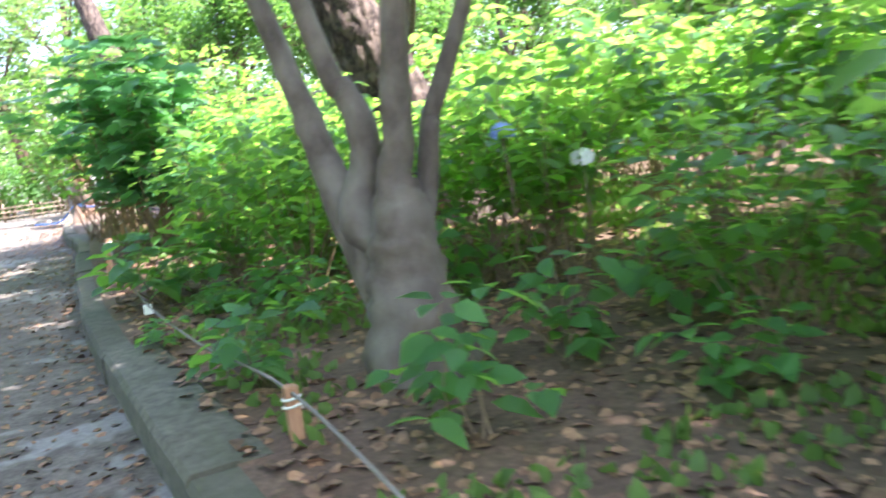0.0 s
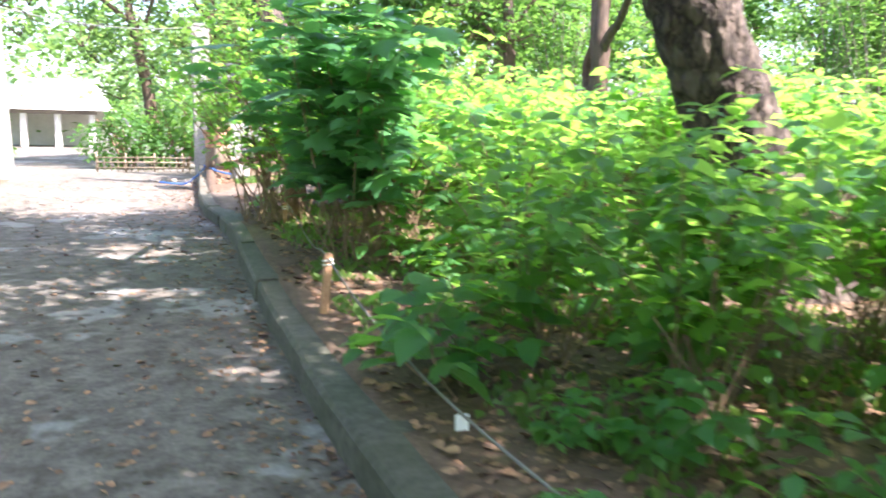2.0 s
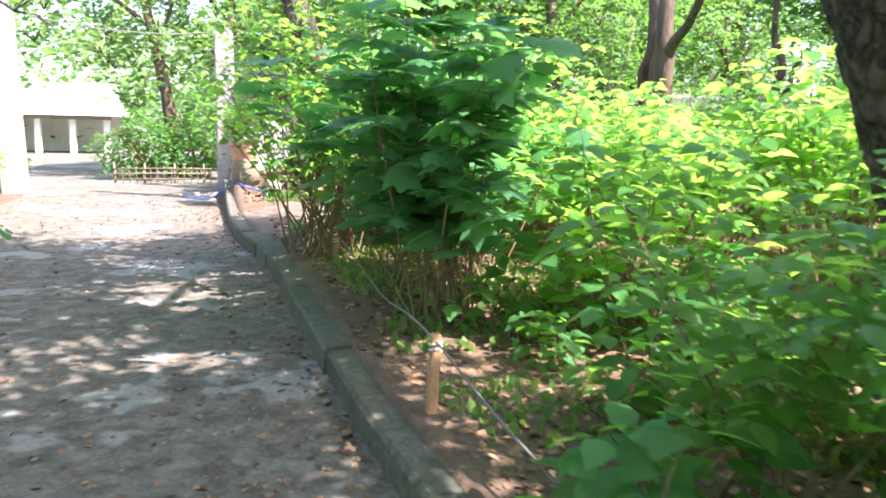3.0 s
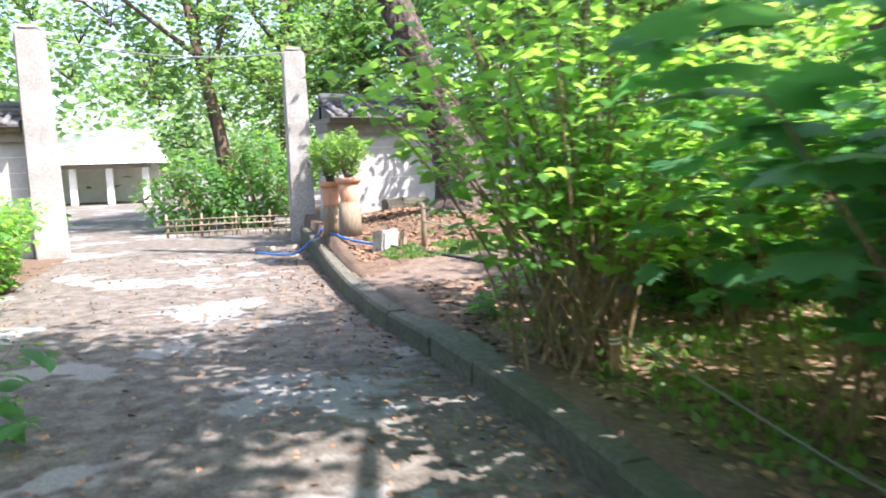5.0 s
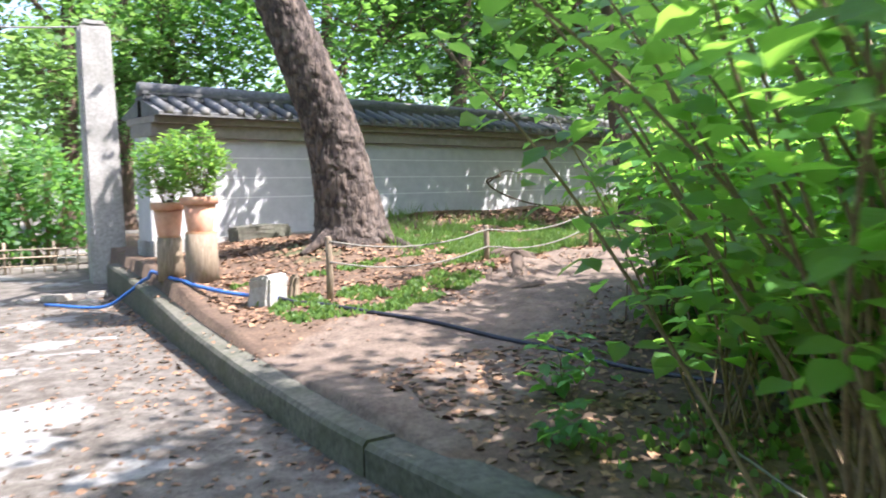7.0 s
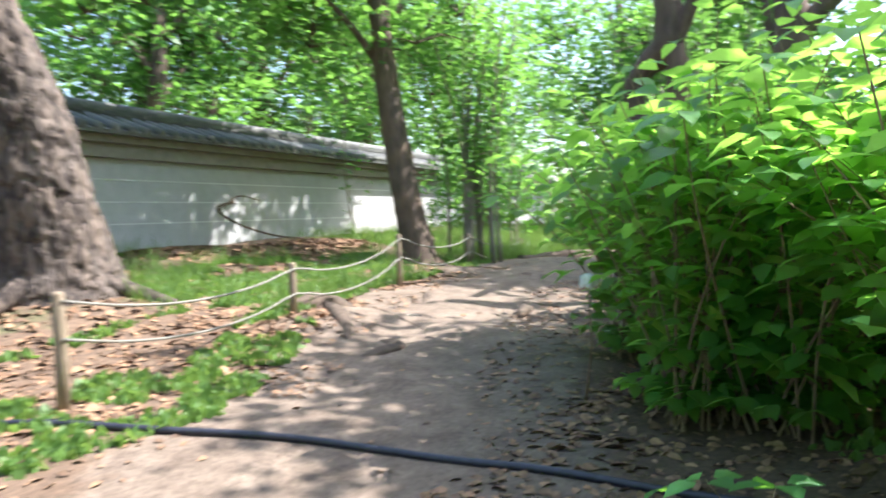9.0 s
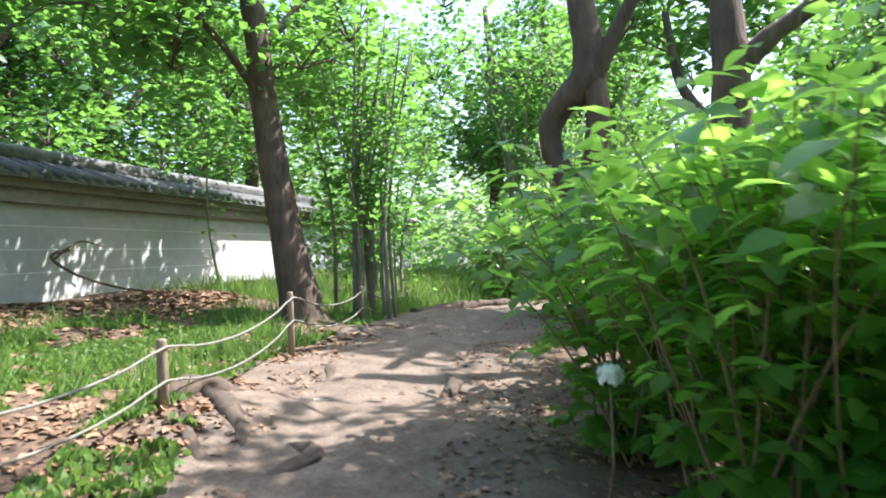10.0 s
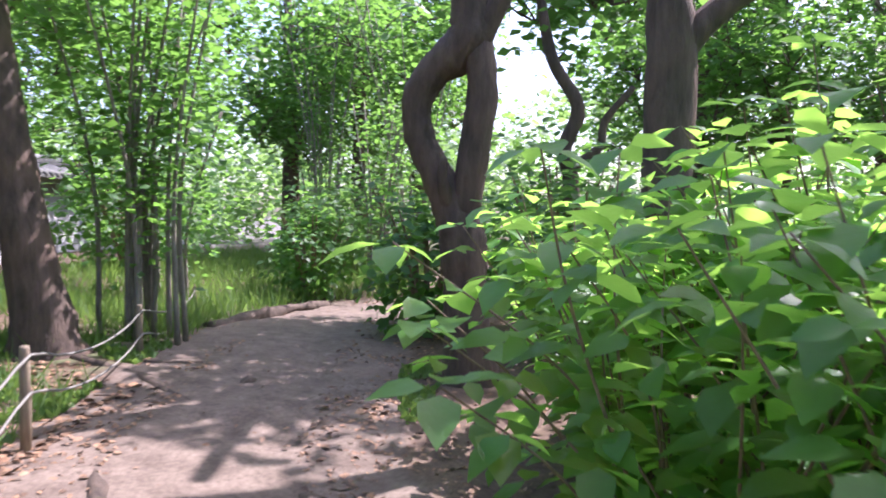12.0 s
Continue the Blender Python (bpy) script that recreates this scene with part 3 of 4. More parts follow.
# the bushy shrub with a crowd of bare stems beside the kerb
shrub("stemmy_shrub", "big shrub with many bare brown stems under a leafy top", 2.98, 14.88, *hydrangea_meshes(2.65, 1.6, 66, 10, 0.115, 0.34, width=1.2), LEAF)
shrub("stemmy_shrub", "broad leafy shrub with many thin stems behind the kerb", 4.0, 13.4, *hydrangea_meshes(2.3, 1.2, 30, 8, 0.125, 0.38), LEAF)
shrub("stemmy_shrub", "leafy shrub whose branches reach over the kerb", 3.72, 16.15, *hydrangea_meshes(1.9, 1.0, 18, 6, 0.16, 0.24), LEAF)

# the shrub with lobed leaves
shrub("lobed_leaf_shrub", "tall shrub with large lobed blue-green leaves over the kerb", 3.35, 12.1, *hydrangea_meshes(2.2, 1.3, 26, 6, 0.30, 0.34, PALM, 1.0), LOBED)
shrub("lobed_leaf_shrub", "slender shrub with lobed leaves behind the roped stake", 3.3, 13.3, *hydrangea_meshes(1.9, 0.8, 14, 6, 0.19, 0.4, PALM, 1.0), LOBED)

# low young plants near the kerb and the stems tree
YOUNG = [shrub("young_hydrangea", "young hydrangea with a few broad leaves on a thin stem", x, y, *hydrangea_meshes(h, 0.2, s, 3, 0.15, 0.4, single=True), LEAF, "young hydrangeas")
         for x, y, h, s in ((3.42, 6.75, 0.42, 4), (3.85, 5.75, 0.5, 4))]
for i, (x, y, s) in enumerate(((3.1, 7.75, 0.5), (4.45, 6.2, 1.0), (3.75, 8.2, 0.9), (4.5, 7.5, 1.0), (4.7, 5.6, 0.8), (4.3, 8.9, 0.9), (3.4, 9.3, 1.15), (3.7, 10.2, 1.2), (4.3, 9.6, 1.3), (4.0, 11.3, 1.4), (4.6, 10.9, 1.5), (3.65, 11.5, 1.2), (4.9, 9.9, 1.6), (4.6, 12.2, 1.7), (5.2, 11.3, 1.7), (4.1, 8.7, 1.2), (3.45, 8.4, 0.6), (3.85, 7.6, 0.8), (5.1, 6.4, 1.2), (5.6, 8.3, 1.2), (4.9, 8.2, 1.1),
                               (3.9, 9.9, 0.8), (3.6, 10.9, 0.8), (4.4, 10.4, 1.0), (5.5, 5.3, 0.9), (3.35, 16.9, 0.8), (2.95, 16.35, 0.6), (-0.2, 15.0, 1.2), (3.2, 9.0, 1.5))):
    plant_like(YOUNG[i % 2], x, y, rnd.uniform(0, 6.28), s)

# shrubs on the other side of the path
for i, (x, y, s) in enumerate(((-1.45, 18.9, 0.8), (-1.75, 20.7, 0.85), (-2.2, 22.6, 0.85), (-1.9, 17.2, 0.8), (-2.8, 15.8, 0.85), (-4.4, 19, 1.1), (-4.6, 22, 1.1), (-3.9, 12.5, 1.0), (-4.2, 9.5, 1.0), (-4.2, 6.5, 1.0), (-4.2, 3.5, 1.0), (-5.4, 11, 1.1))):
    plant_like(TALL[i % 2], x, y, rnd.uniform(0, 6.28), s * 0.8)


def flower_head(x, y, z, mat, label, r=0.06):
    root = thing("hydrangea_bloom", label, "flower", x, y, z)
    n = 110
    d = rng.normal(size=(n, 3))
    d /= np.linalg.norm(d, axis=1, keepdims=True)
    d[:, 2] = np.abs(d[:, 2]) * 0.8 - 0.15
    along = np.cross(d, rng.normal(size=(n, 3)))
    part("petals", leaves("petals", d * r, along, d, np.full(n, 0.034), SMALL, 1.6), mat, root)
    g = ground_z(x, y)
    v, f = tube_data([(0, 0, 0), (0.02, 0, -0.3), (0.05, 0.05, g - z - 0.03)], [0.004, 0.005, 0.007], 5)
    part("stalk", mesh_of("stalk", v, f), STEM, root)


flower_head(4.75, 7.1, 1.03, PETAL, "round blue hydrangea flower head")
flower_head(5.1, 6.95, 0.86, PALE, "pale hydrangea flower head turning blue")
flower_head(4.75, 17.95, 0.85, PALE, "small white and lilac lacecap flower", 0.04)
flower_head(-1.75, 18.75, 1.4, PETAL, "blue hydrangea flower head by the gate")
flower_head(-1.95, 20.3, 1.45, PETAL, "blue hydrangea flower head by the gate")


# ---- trees ----
def furrow(verts, sides, depth):
    """Plates of bark between branching furrows, cut into the rings of a trunk."""
    for i in range(0, len(verts), sides):
        c = sum((verts[i + k] for k in range(sides)), Vector()) / sides
        for k in range(sides):
            v = verts[i + k]
            d, _ = noise.voronoi(Vector((v.x * 11, v.y * 11, v.z * 3.6)) + 0.5 * noise.noise_vector(v * 6))
            verts[i + k] = v + (v - c).normalized() * depth * (min(1.0, (d[1] - d[0]) / 0.32) - 0.7 + 0.25 * noise.noise(v * 30))


def tree(name, label, trunk, limbs, bark, clumps=(), leaf_mat=CROWN, leaf=0.16, per=260, sides=14, wobble=0.16, flare=1.6, group=""):
    """Trunk and limbs as bent tapering tubes; the crown is many leaves in clumps round the limbs' ends."""
    base = Vector(trunk[0][0])
    root = thing(name, label, "tree", *base, group=group)
    pts = smooth_line([Vector(p) - base for p, _ in trunk], 6)
    rad = list(np.interp(np.linspace(0, len(trunk) - 1, len(pts)), range(len(trunk)), [r for _, r in trunk]))
    low = pts[0].z
    rad = [r * (1 + (flare - 1) * math.exp(-(p.z - low) / 0.22)) for p, r in zip(pts, rad)]
    if bark is PINE:
        fine = np.linspace(0, len(pts) - 1, 170)
        rad = list(np.interp(fine, range(len(pts)), rad))
        pts = [pts[int(f)].lerp(pts[min(int(f) + 1, len(pts) - 1)], f - int(f)) for f in fine]
        v, f = tube_data(pts, rad, 72, 0.0)
        furrow(v, 72, 0.03)
        part("trunk", mesh_of("trunk", v, f), bark, root)
    else:
        part("trunk", mesh_of("trunk", *tube_data(pts, rad, sides, wobble)), bark, root)
    for limb in limbs:
        line, r = taper([Vector(p) - base for p in limb[0]], limb[1], limb[2])
        part("limb", mesh_of("limb", *tube_data(line, r, max(6, sides - 4), wobble * 0.7)), bark, root)
    if clumps:
        at, along, up, size, twigs = [], [], [], [], []
        for cx, cy, cz, r in clumps:
            n = int(per * r * r)
            c = Vector((cx, cy, cz)) - base
            for k in range(5):
                e = c + Vector((rnd.gauss(0, 0.5 * r), rnd.gauss(0, 0.5 * r), rnd.gauss(0, 0.3 * r)))
                twigs.append(tube_data([c + Vector((0, 0, -0.3 * r)), c.lerp(e, 0.5), e], [0.014 * r + 0.006, 0.01, 0.004], 4, cap=False))
            sub = rng.normal(0, 0.45 * r, (max(4, n // 16), 3)) * (1, 1, 0.6)
            p = sub[rng.integers(0, len(sub), n)] + rng.normal(0, 0.13 * r + 0.05, (n, 3)) + np.array(c)
            at.append(p), along.append(turn_about(n)), up.append(lean_up(n, 0.6)), size.append(leaf * rng.uniform(0.6, 1.25, n))
        tagged(part("twigwork", mesh_of("twigwork", *join(twigs)), bark, root), kind="stuff")
        part("crown", leaves("crown", np.concatenate(at), np.concatenate(along), np.concatenate(up), np.concatenate(size), SMALL, 1.15), leaf_mat, root)
    return root


def spread_clumps(cx, cy, cz, rx, ry, rz, n, r0=0.7, r1=1.2):
    out = []
    for _ in range(n):
        d = Vector((rnd.gauss(0, 1), rnd.gauss(0, 1), rnd.gauss(0, 1))).normalized() * rnd.uniform(0.45, 1)
        out.append((cx + rx * d.x, cy + ry * d.y, cz + rz * d.z, rnd.uniform(r0, r1)))
    return out


# tree with several smooth grey stems
tree("multi_stem_tree", "smooth grey-brown tree dividing low into several stems", [((3.99, 6.5, 0.0), 0.225), ((3.97, 6.53, 0.2), 0.20), ((3.98, 6.57, 0.41), 0.175), ((3.98, 6.58, 0.62), 0.145), ((3.98, 6.58, 0.78), 0.115), ((3.98, 6.59, 0.92), 0.075), ((4.01, 6.57, 1.08), 0.064), ((4.02, 6.56, 1.29), 0.058), ((4.12, 6.51, 2.19), 0.05), ((4.42, 6.36, 3.59), 0.035)],
     [([(3.95, 6.62, 0.2), (3.88, 6.78, 0.6), (3.83, 6.95, 0.90), (3.78, 7.01, 1.16), (3.73, 7.05, 1.37), (3.53, 7.35, 2.27), (3.23, 7.85, 3.37)], 0.1, 0.03), ([(3.96, 6.67, 0.62), (3.87, 6.79, 0.74), (3.94, 6.81, 0.96), (3.94, 6.8, 1.12), (3.9, 6.85, 1.28), (3.85, 6.9, 1.39), (3.75, 7.2, 2.29), (4.05, 7.8, 3.39)], 0.095, 0.03), ([(3.96, 6.67, 0.62), (4.13, 6.68, 0.77), (4.18, 6.65, 1.11), (4.25, 6.6, 1.31), (4.75, 6.4, 2.61)], 0.06, 0.03), ([(4.09, 6.63, 0.08), (4.1, 6.67, 0.36), (4.06, 6.69, 0.6)], 0.06, 0.035)],
     # last two clump groups are added overhead, unseen, to shade trunk, kerb and path
     BARK, spread_clumps(4.2, 6.4, 4.9, 2.3, 3.6, 0.9, 42, 0.75, 1.1) + spread_clumps(6.3, 4.2, 5.0, 1.2, 1.2, 0.5, 10, 0.7, 1.0) + spread_clumps(4.6, 7.6, 5.2, 0.8, 1.8, 0.4, 9, 0.65, 0.95), per=330, wobble=0.24, flare=1.25)
# leaning pine behind it
tree("leaning_pine", "leaning old pine trunk with dark furrowed bark", [((6.05, 10.4, 0.05), 0.37), ((5.9, 10.4, 0.5), 0.33), ((5.69, 10.4, 1.0), 0.305), ((5.44, 10.4, 1.5), 0.29), ((5.08, 10.4, 2.2), 0.27), ((4.5, 10.6, 3.7), 0.23), ((3.9, 11.0, 6), 0.14)],
     [([(4.43, 10.65, 4.0), (3.4, 10.5, 4.9), (2.3, 9.9, 5.4)], 0.08, 0.02), ([(4.12, 10.85, 5.2), (5.0, 12.3, 6.2)], 0.07, 0.02)],
     # unseen crown, placed by the sun's slant to shade the path and stemmy shrub
     PINE, spread_clumps(3.0, 11.3, 6.2, 1.5, 3.7, 0.8, 34, 0.75, 1.05) + spread_clumps(5.1, 13.7, 6.2, 1.3, 1.2, 0.6, 10, 0.7, 1.0), per=320)
# pine by the pots
tree("old_pine", "thick leaning pine with deeply furrowed bark and spread roots", [((4.29, 21.75, 0.6), 0.42), ((4.27, 21.75, 0.92), 0.37), ((4.2, 21.75, 1.35), 0.325), ((4.11, 21.75, 1.78), 0.30), ((3.93, 21.75, 2.27), 0.275), ((3.66, 21.76, 2.94), 0.25), ((3.3, 21.8, 3.9), 0.22), ((2.7, 22.0, 6.4), 0.13)],
     [([(3.1, 21.85, 4.6), (4.3, 22.6, 5.2), (5.4, 23.0, 5.6)], 0.07, 0.02), ([(3.0, 21.9, 5.2), (2.0, 21.0, 6.0)], 0.06, 0.02), ([(4.3, 21.6, 0.86), (4.48, 21.35, 0.74), (4.75, 21.05, 0.6)], 0.1, 0.03), ([(4.1, 21.65, 0.9), (3.85, 21.55, 0.72), (3.6, 21.5, 0.58)], 0.09, 0.03)],
     # crown set off towards the wall, above the view, to throw dappled shade
     PINE, spread_clumps(5.6, 23.4, 5.6, 2.6, 1.4, 0.9, 18, 0.55, 0.85), per=240, sides=18, wobble=0.2, flare=1.25)
# tree by the rope fence
tree("dark_tree", "dark-barked slightly leaning tree beside the rope fence", [((8.76, 21.95, 0.5), 0.2), ((8.73, 22.0, 1.0), 0.175), ((8.7, 22.06, 1.35), 0.165), ((8.7, 22.16, 1.87), 0.158), ((8.7, 22.26, 2.41), 0.148), ((8.7, 22.36, 3.07), 0.14), ((8.7, 22.43, 3.78), 0.12), ((8.6, 22.6, 5.4), 0.08), ((8.4, 22.7, 7.0), 0.05)],
     [([(8.7, 22.35, 2.9), (8.3, 22.6, 3.5), (7.6, 22.8, 4.0)], 0.05, 0.02), ([(8.7, 22.4, 3.4), (9.2, 21.9, 4.2), (9.8, 21.4, 4.9)], 0.05, 0.02), ([(8.85, 22.2, 0.6), (9.2, 22.6, 1.5), (9.3, 22.7, 2.4)], 0.07, 0.04)],
     TRUNK, spread_clumps(8.2, 22.9, 4.3, 2.6, 1.7, 1.2, 50, 0.55, 0.9) + spread_clumps(6.2, 23.4, 4.0, 2.2, 1.0, 0.9, 24, 0.5, 0.8) + spread_clumps(11.6, 24.0, 4.2, 2.2, 1.2, 0.9, 20, 0.6, 0.9), per=360, leaf=0.13)
# tree with a looping trunk
tree("looping_tree", "reddish-brown tree whose trunk parts and joins round a hole", [((9.1, 18.98, 0.35), 0.2), ((9.1, 19.01, 0.8), 0.16), ((9.1, 19.04, 1.15), 0.155), ((9.1, 19.07, 1.5), 0.165), ((9.1, 19.2, 1.8), 0.12), ((9.12, 19.35, 2.12), 0.105), ((9.12, 19.39, 2.38), 0.105), ((9.1, 19.27, 2.6), 0.12), ((9.1, 19.03, 2.82), 0.16), ((9.1, 19.02, 3.15), 0.14), ((9.1, 19.1, 4.0), 0.12), ((9.0, 18.9, 5.5), 0.08)],
     [([(9.08, 19.05, 1.55), (9.06, 18.98, 2.05), (9.06, 18.93, 2.4), (9.08, 18.95, 2.7), (9.1, 19.0, 2.9)], 0.11, 0.105), ([(9.08, 18.98, 2.75), (9.05, 18.8, 3.1), (9.0, 18.5, 3.6), (8.8, 18.0, 4.4)], 0.09, 0.04), ([(9.05, 19.13, 1.62), (8.96, 19.18, 1.83), (8.93, 19.17, 2.0)], 0.06, 0.025)],
     # clumps stand metres off the trunk, unseen, added to shade the trail's far part
     TRUNK, spread_clumps(12.6, 17.6, 6.4, 2.2, 1.8, 0.8, 24, 0.7, 1.0), per=260, flare=1.2)
# its clumps are an unseen shade for the near trail and tall hydrangeas
tree("forked_tree", "dark tree forking above the hydrangeas", [((8.56, 17.85, 0.2), 0.18), ((8.5, 17.78, 1.5), 0.15), ((8.5, 17.77, 2.6), 0.15), ((8.5, 17.8, 3.16), 0.12), ((8.6, 17.9, 4.6), 0.08)],
     [([(8.5, 17.72, 2.6), (8.5, 17.5, 2.83), (8.5, 17.18, 3.04), (8.3, 16.4, 3.6)], 0.095, 0.05)], TRUNK, spread_clumps(7.5, 15.7, 5.9, 1.6, 1.2, 0.6, 9, 0.65, 0.95), per=280)
tree("crooked_tree", "thin crooked dark tree in the woods", [((11.05, 18.2, 0.3), 0.09), ((11.0, 18.25, 1.89), 0.078), ((11.0, 18.32, 2.23), 0.07), ((11.0, 18.2, 2.62), 0.065), ((11.0, 18.45, 3.09), 0.055), ((11.1, 18.6, 3.9), 0.04)],
     [([(11.0, 18.27, 2.05), (11.0, 18.0, 2.25), (11.0, 17.95, 2.5), (11.0, 17.7, 2.8)], 0.05, 0.03)], TRUNK, spread_clumps(12.2, 18.6, 4.2, 1.7, 1.5, 0.9, 20, 0.5, 0.8), per=300)


tree("overhanging_tree", "tree across the path with a leafy branch hanging over it", [((-3.4, 15.6, -0.1), 0.16), ((-3.3, 15.7, 1.6), 0.14), ((-3.0, 15.9, 3.2), 0.11), ((-2.8, 16.0, 5), 0.07)],
     [([(-3.1, 15.8, 2.6), (-1.8, 16.3, 3.2), (-0.7, 16.6, 3.1), (0.2, 16.9, 2.8)], 0.06, 0.012)], TRUNK, [(-1.6, 16.3, 3.1, 0.6), (-0.7, 16.6, 3.0, 0.55), (-0.1, 16.8, 2.75, 0.45), (-2.6, 16, 4.6, 1.0), (-3.2, 15, 5.2, 1.1), (-3.4, 17, 5, 1.1)], per=420, leaf=0.13)


def sapling(x, y, stems, height, spread, label, group):
    z = ground_z(x, y)
    root = thing("sapling_clump", label, "tree", x, y, z, group=group)
    at, along, up, size = [], [], [], []
    for s in range(stems):
        a, r = rnd.uniform(0, 6.28), spread * rnd.uniform(0.4, 1)
        foot = (0.2 * math.cos(a), 0.2 * math.sin(a), -0.05)
        line = smooth_line([foot, (0.35 * r * math.cos(a), 0.35 * r * math.sin(a), height * 0.4), (r * math.cos(a), r * math.sin(a), height * rnd.uniform(0.85, 1))], 5)
        part("stem", mesh_of("stem", *tube_data(line, [0.025 * (1 - 0.75 * i / len(line)) for i in range(len(line))], 6)), SAPLING, root)
        n = 170
        t = rng.uniform(0.45, 1, n) * (len(line) - 1)
        base = np.array([line[int(i)] for i in t]) + rng.normal(0, 0.28, (n, 3))
        at.append(base), along.append(turn_about(n)), up.append(lean_up(n)), size.append(rng.uniform(0.06, 0.13, n))
    part("crown", leaves("crown", np.concatenate(at), np.concatenate(along), np.concatenate(up), np.concatenate(size), SMALL, 1.1), CROWN, root)


sapling(9.75, 21.95, 10, 3.5, 0.95, "clump of thin grey stems with airy leaves", "sapling clumps")
sapling(9.6, 21.55, 6, 3.3, 0.8, "clump of thin grey stems beside the rope fence", "sapling clumps")
sapling(11.2, 25.35, 1, 2.9, 0.2, "single slender sapling in front of the wall", "sapling clumps")
sapling(12.4, 22.9, 5, 2.6, 0.8, "leafy young stems beyond the fence", "sapling clumps")
sapling(18.0, 22.6, 9, 6.0, 1.6, "tall thin grey stems in the far wood", "sapling clumps")
sapling(20.5, 23.4, 9, 7.0, 2.0, "tall thin grey stems in the far wood", "sapling clumps")
sapling(17.5, 20.8, 8, 5.0, 1.4, "thin grey stems beyond the bend", "sapling clumps")
sapling(14.6, 20.9, 7, 3.2, 0.9, "thin bare stems at the end of the trail", "sapling clumps")

# woods behind: trees with clumped crowns, nearer ones singly
# those at x -4.3 to -3.9 and (8.2, 3.0) are added only for shade
WOODS = [(0.9, 30.5, 9, 0.2, -1.1), (2.4, 33, 10, 0.22, 0.2), (7.5, 31, 9, 0.24, 0.5), (10.5, 30, 9, 0.25, 0.8), (14.5, 31, 10, 0.3, 0.0), (19, 30.5, 9, 0.25, -0.3), (24, 30, 10, 0.25, 0.3), (21.5, 24.5, 9, 0.22, 0.3), (25, 22, 9, 0.25, -0.5),
         (21, 13.5, 9, 0.25, 0.4), (17.5, 12, 9, 0.22, -0.4), (26, 15, 10, 0.28, 0.2), (17, 7, 9, 0.25, 0.3), (13.5, 4.5, 9, 0.22, -0.3), (22, 5, 10, 0.28, 0.4), (-6.5, 33, 10, 0.25, 0.6), (-8, 24, 9, 0.25, 0.4), (-8, 16, 9, 0.25, 0.3), (-9, 8, 9, 0.25, 0.2), (-3.9, 12.2, 8.5, 0.2, 1.6), (-4.3, 7.0, 8.5, 0.2, 1.8), (-4.0, 2.5, 8.5, 0.2, 1.6),
         (4.5, 40, 11, 0.3, 0.3), (10, 1, 9, 0.25, 0.0), (17, 34, 11, 0.3, 0.2), (20.5, 22.6, 8, 0.18, 0.3), (19.5, 15.5, 8, 0.18, 0.3), (29, 24, 10, 0.25, 0.2), (12.5, 33, 11, 0.3, 0.3), (5, 34, 10, 0.28, -0.3), (22, 34, 11, 0.3, -0.2), (27, 9, 10, 0.25, 0.3), (8.2, 3.0, 8, 0.18, -0.8), (20, 10, 9, 0.25, 0.0)]
# leaf colour carries the light: paler in the sun beyond the gate, darker elsewhere
for x, y, h, r, lean in WOODS:
    z = 0 if y > 27 or x < 0 else ground_z(x, y)
    tree("woodland_tree", "dark-trunked woodland tree with an open leafy crown", [((x, y, z - 0.1), r), ((x + lean * 0.2, y, z + h * 0.25), r * 0.85), ((x + lean * 0.6, y, z + h * 0.5), r * 0.65), ((x + lean, y + 0.3, z + h * 0.8), r * 0.3)],
         [([(x + lean * 0.4, y, z + h * 0.38), (x + lean + 1.3, y + rnd.uniform(-1, 1), z + h * 0.58)], r * 0.4, 0.03), ([(x + lean * 0.5, y, z + h * 0.45), (x + lean - 1.4, y + rnd.uniform(-1, 1), z + h * 0.62)], r * 0.4, 0.03), ([(x + lean * 0.6, y, z + h * 0.52), (x + lean * 0.6 + 0.4, y - 1.3, z + h * 0.68)], r * 0.3, 0.03)],
         TRUNK, spread_clumps(x + lean * 0.7, y, z + h * 0.55, 3.0, 2.6, h * 0.36, 44, 0.8, 1.25), SUNLIT_LEAF if x < 3 else CROWN, 0.19, 150, sides=9, group="woodland trees")


def far_woods():
    """A ring of distant foliage, uneven in outline and open to the sky."""
    at = []
    for _ in range(1000):
        a = rnd.uniform(0, 2 * math.pi)
        d = rnd.uniform(34, 62)
        c = np.array([6 + d * math.cos(a), 15 + d * math.sin(a), abs(rnd.gauss(0, 1)) * 4.2 + 0.6])
        r = rnd.uniform(1.2, 2.6)
        n = 150
        at.append(c + rng.normal(0, 1, (n, 3)) * (r * 0.6, r * 0.6, r * 0.45))
    p = np.concatenate(at)
    p[:, 2] = np.abs(p[:, 2])
    n = len(p)
    # the paler leaf colour stands in for sun on the distance
    ob = part("far_woods", leaves("far_woods", p, turn_about(n), lean_up(n, 0.9), rng.uniform(0.3, 0.6, n), SMALL, 1.2), SUNLIT_LEAF)
    tagged(ob, "distant sunlit woodland foliage round the garden", "woods", kind="stuff")


far_woods()


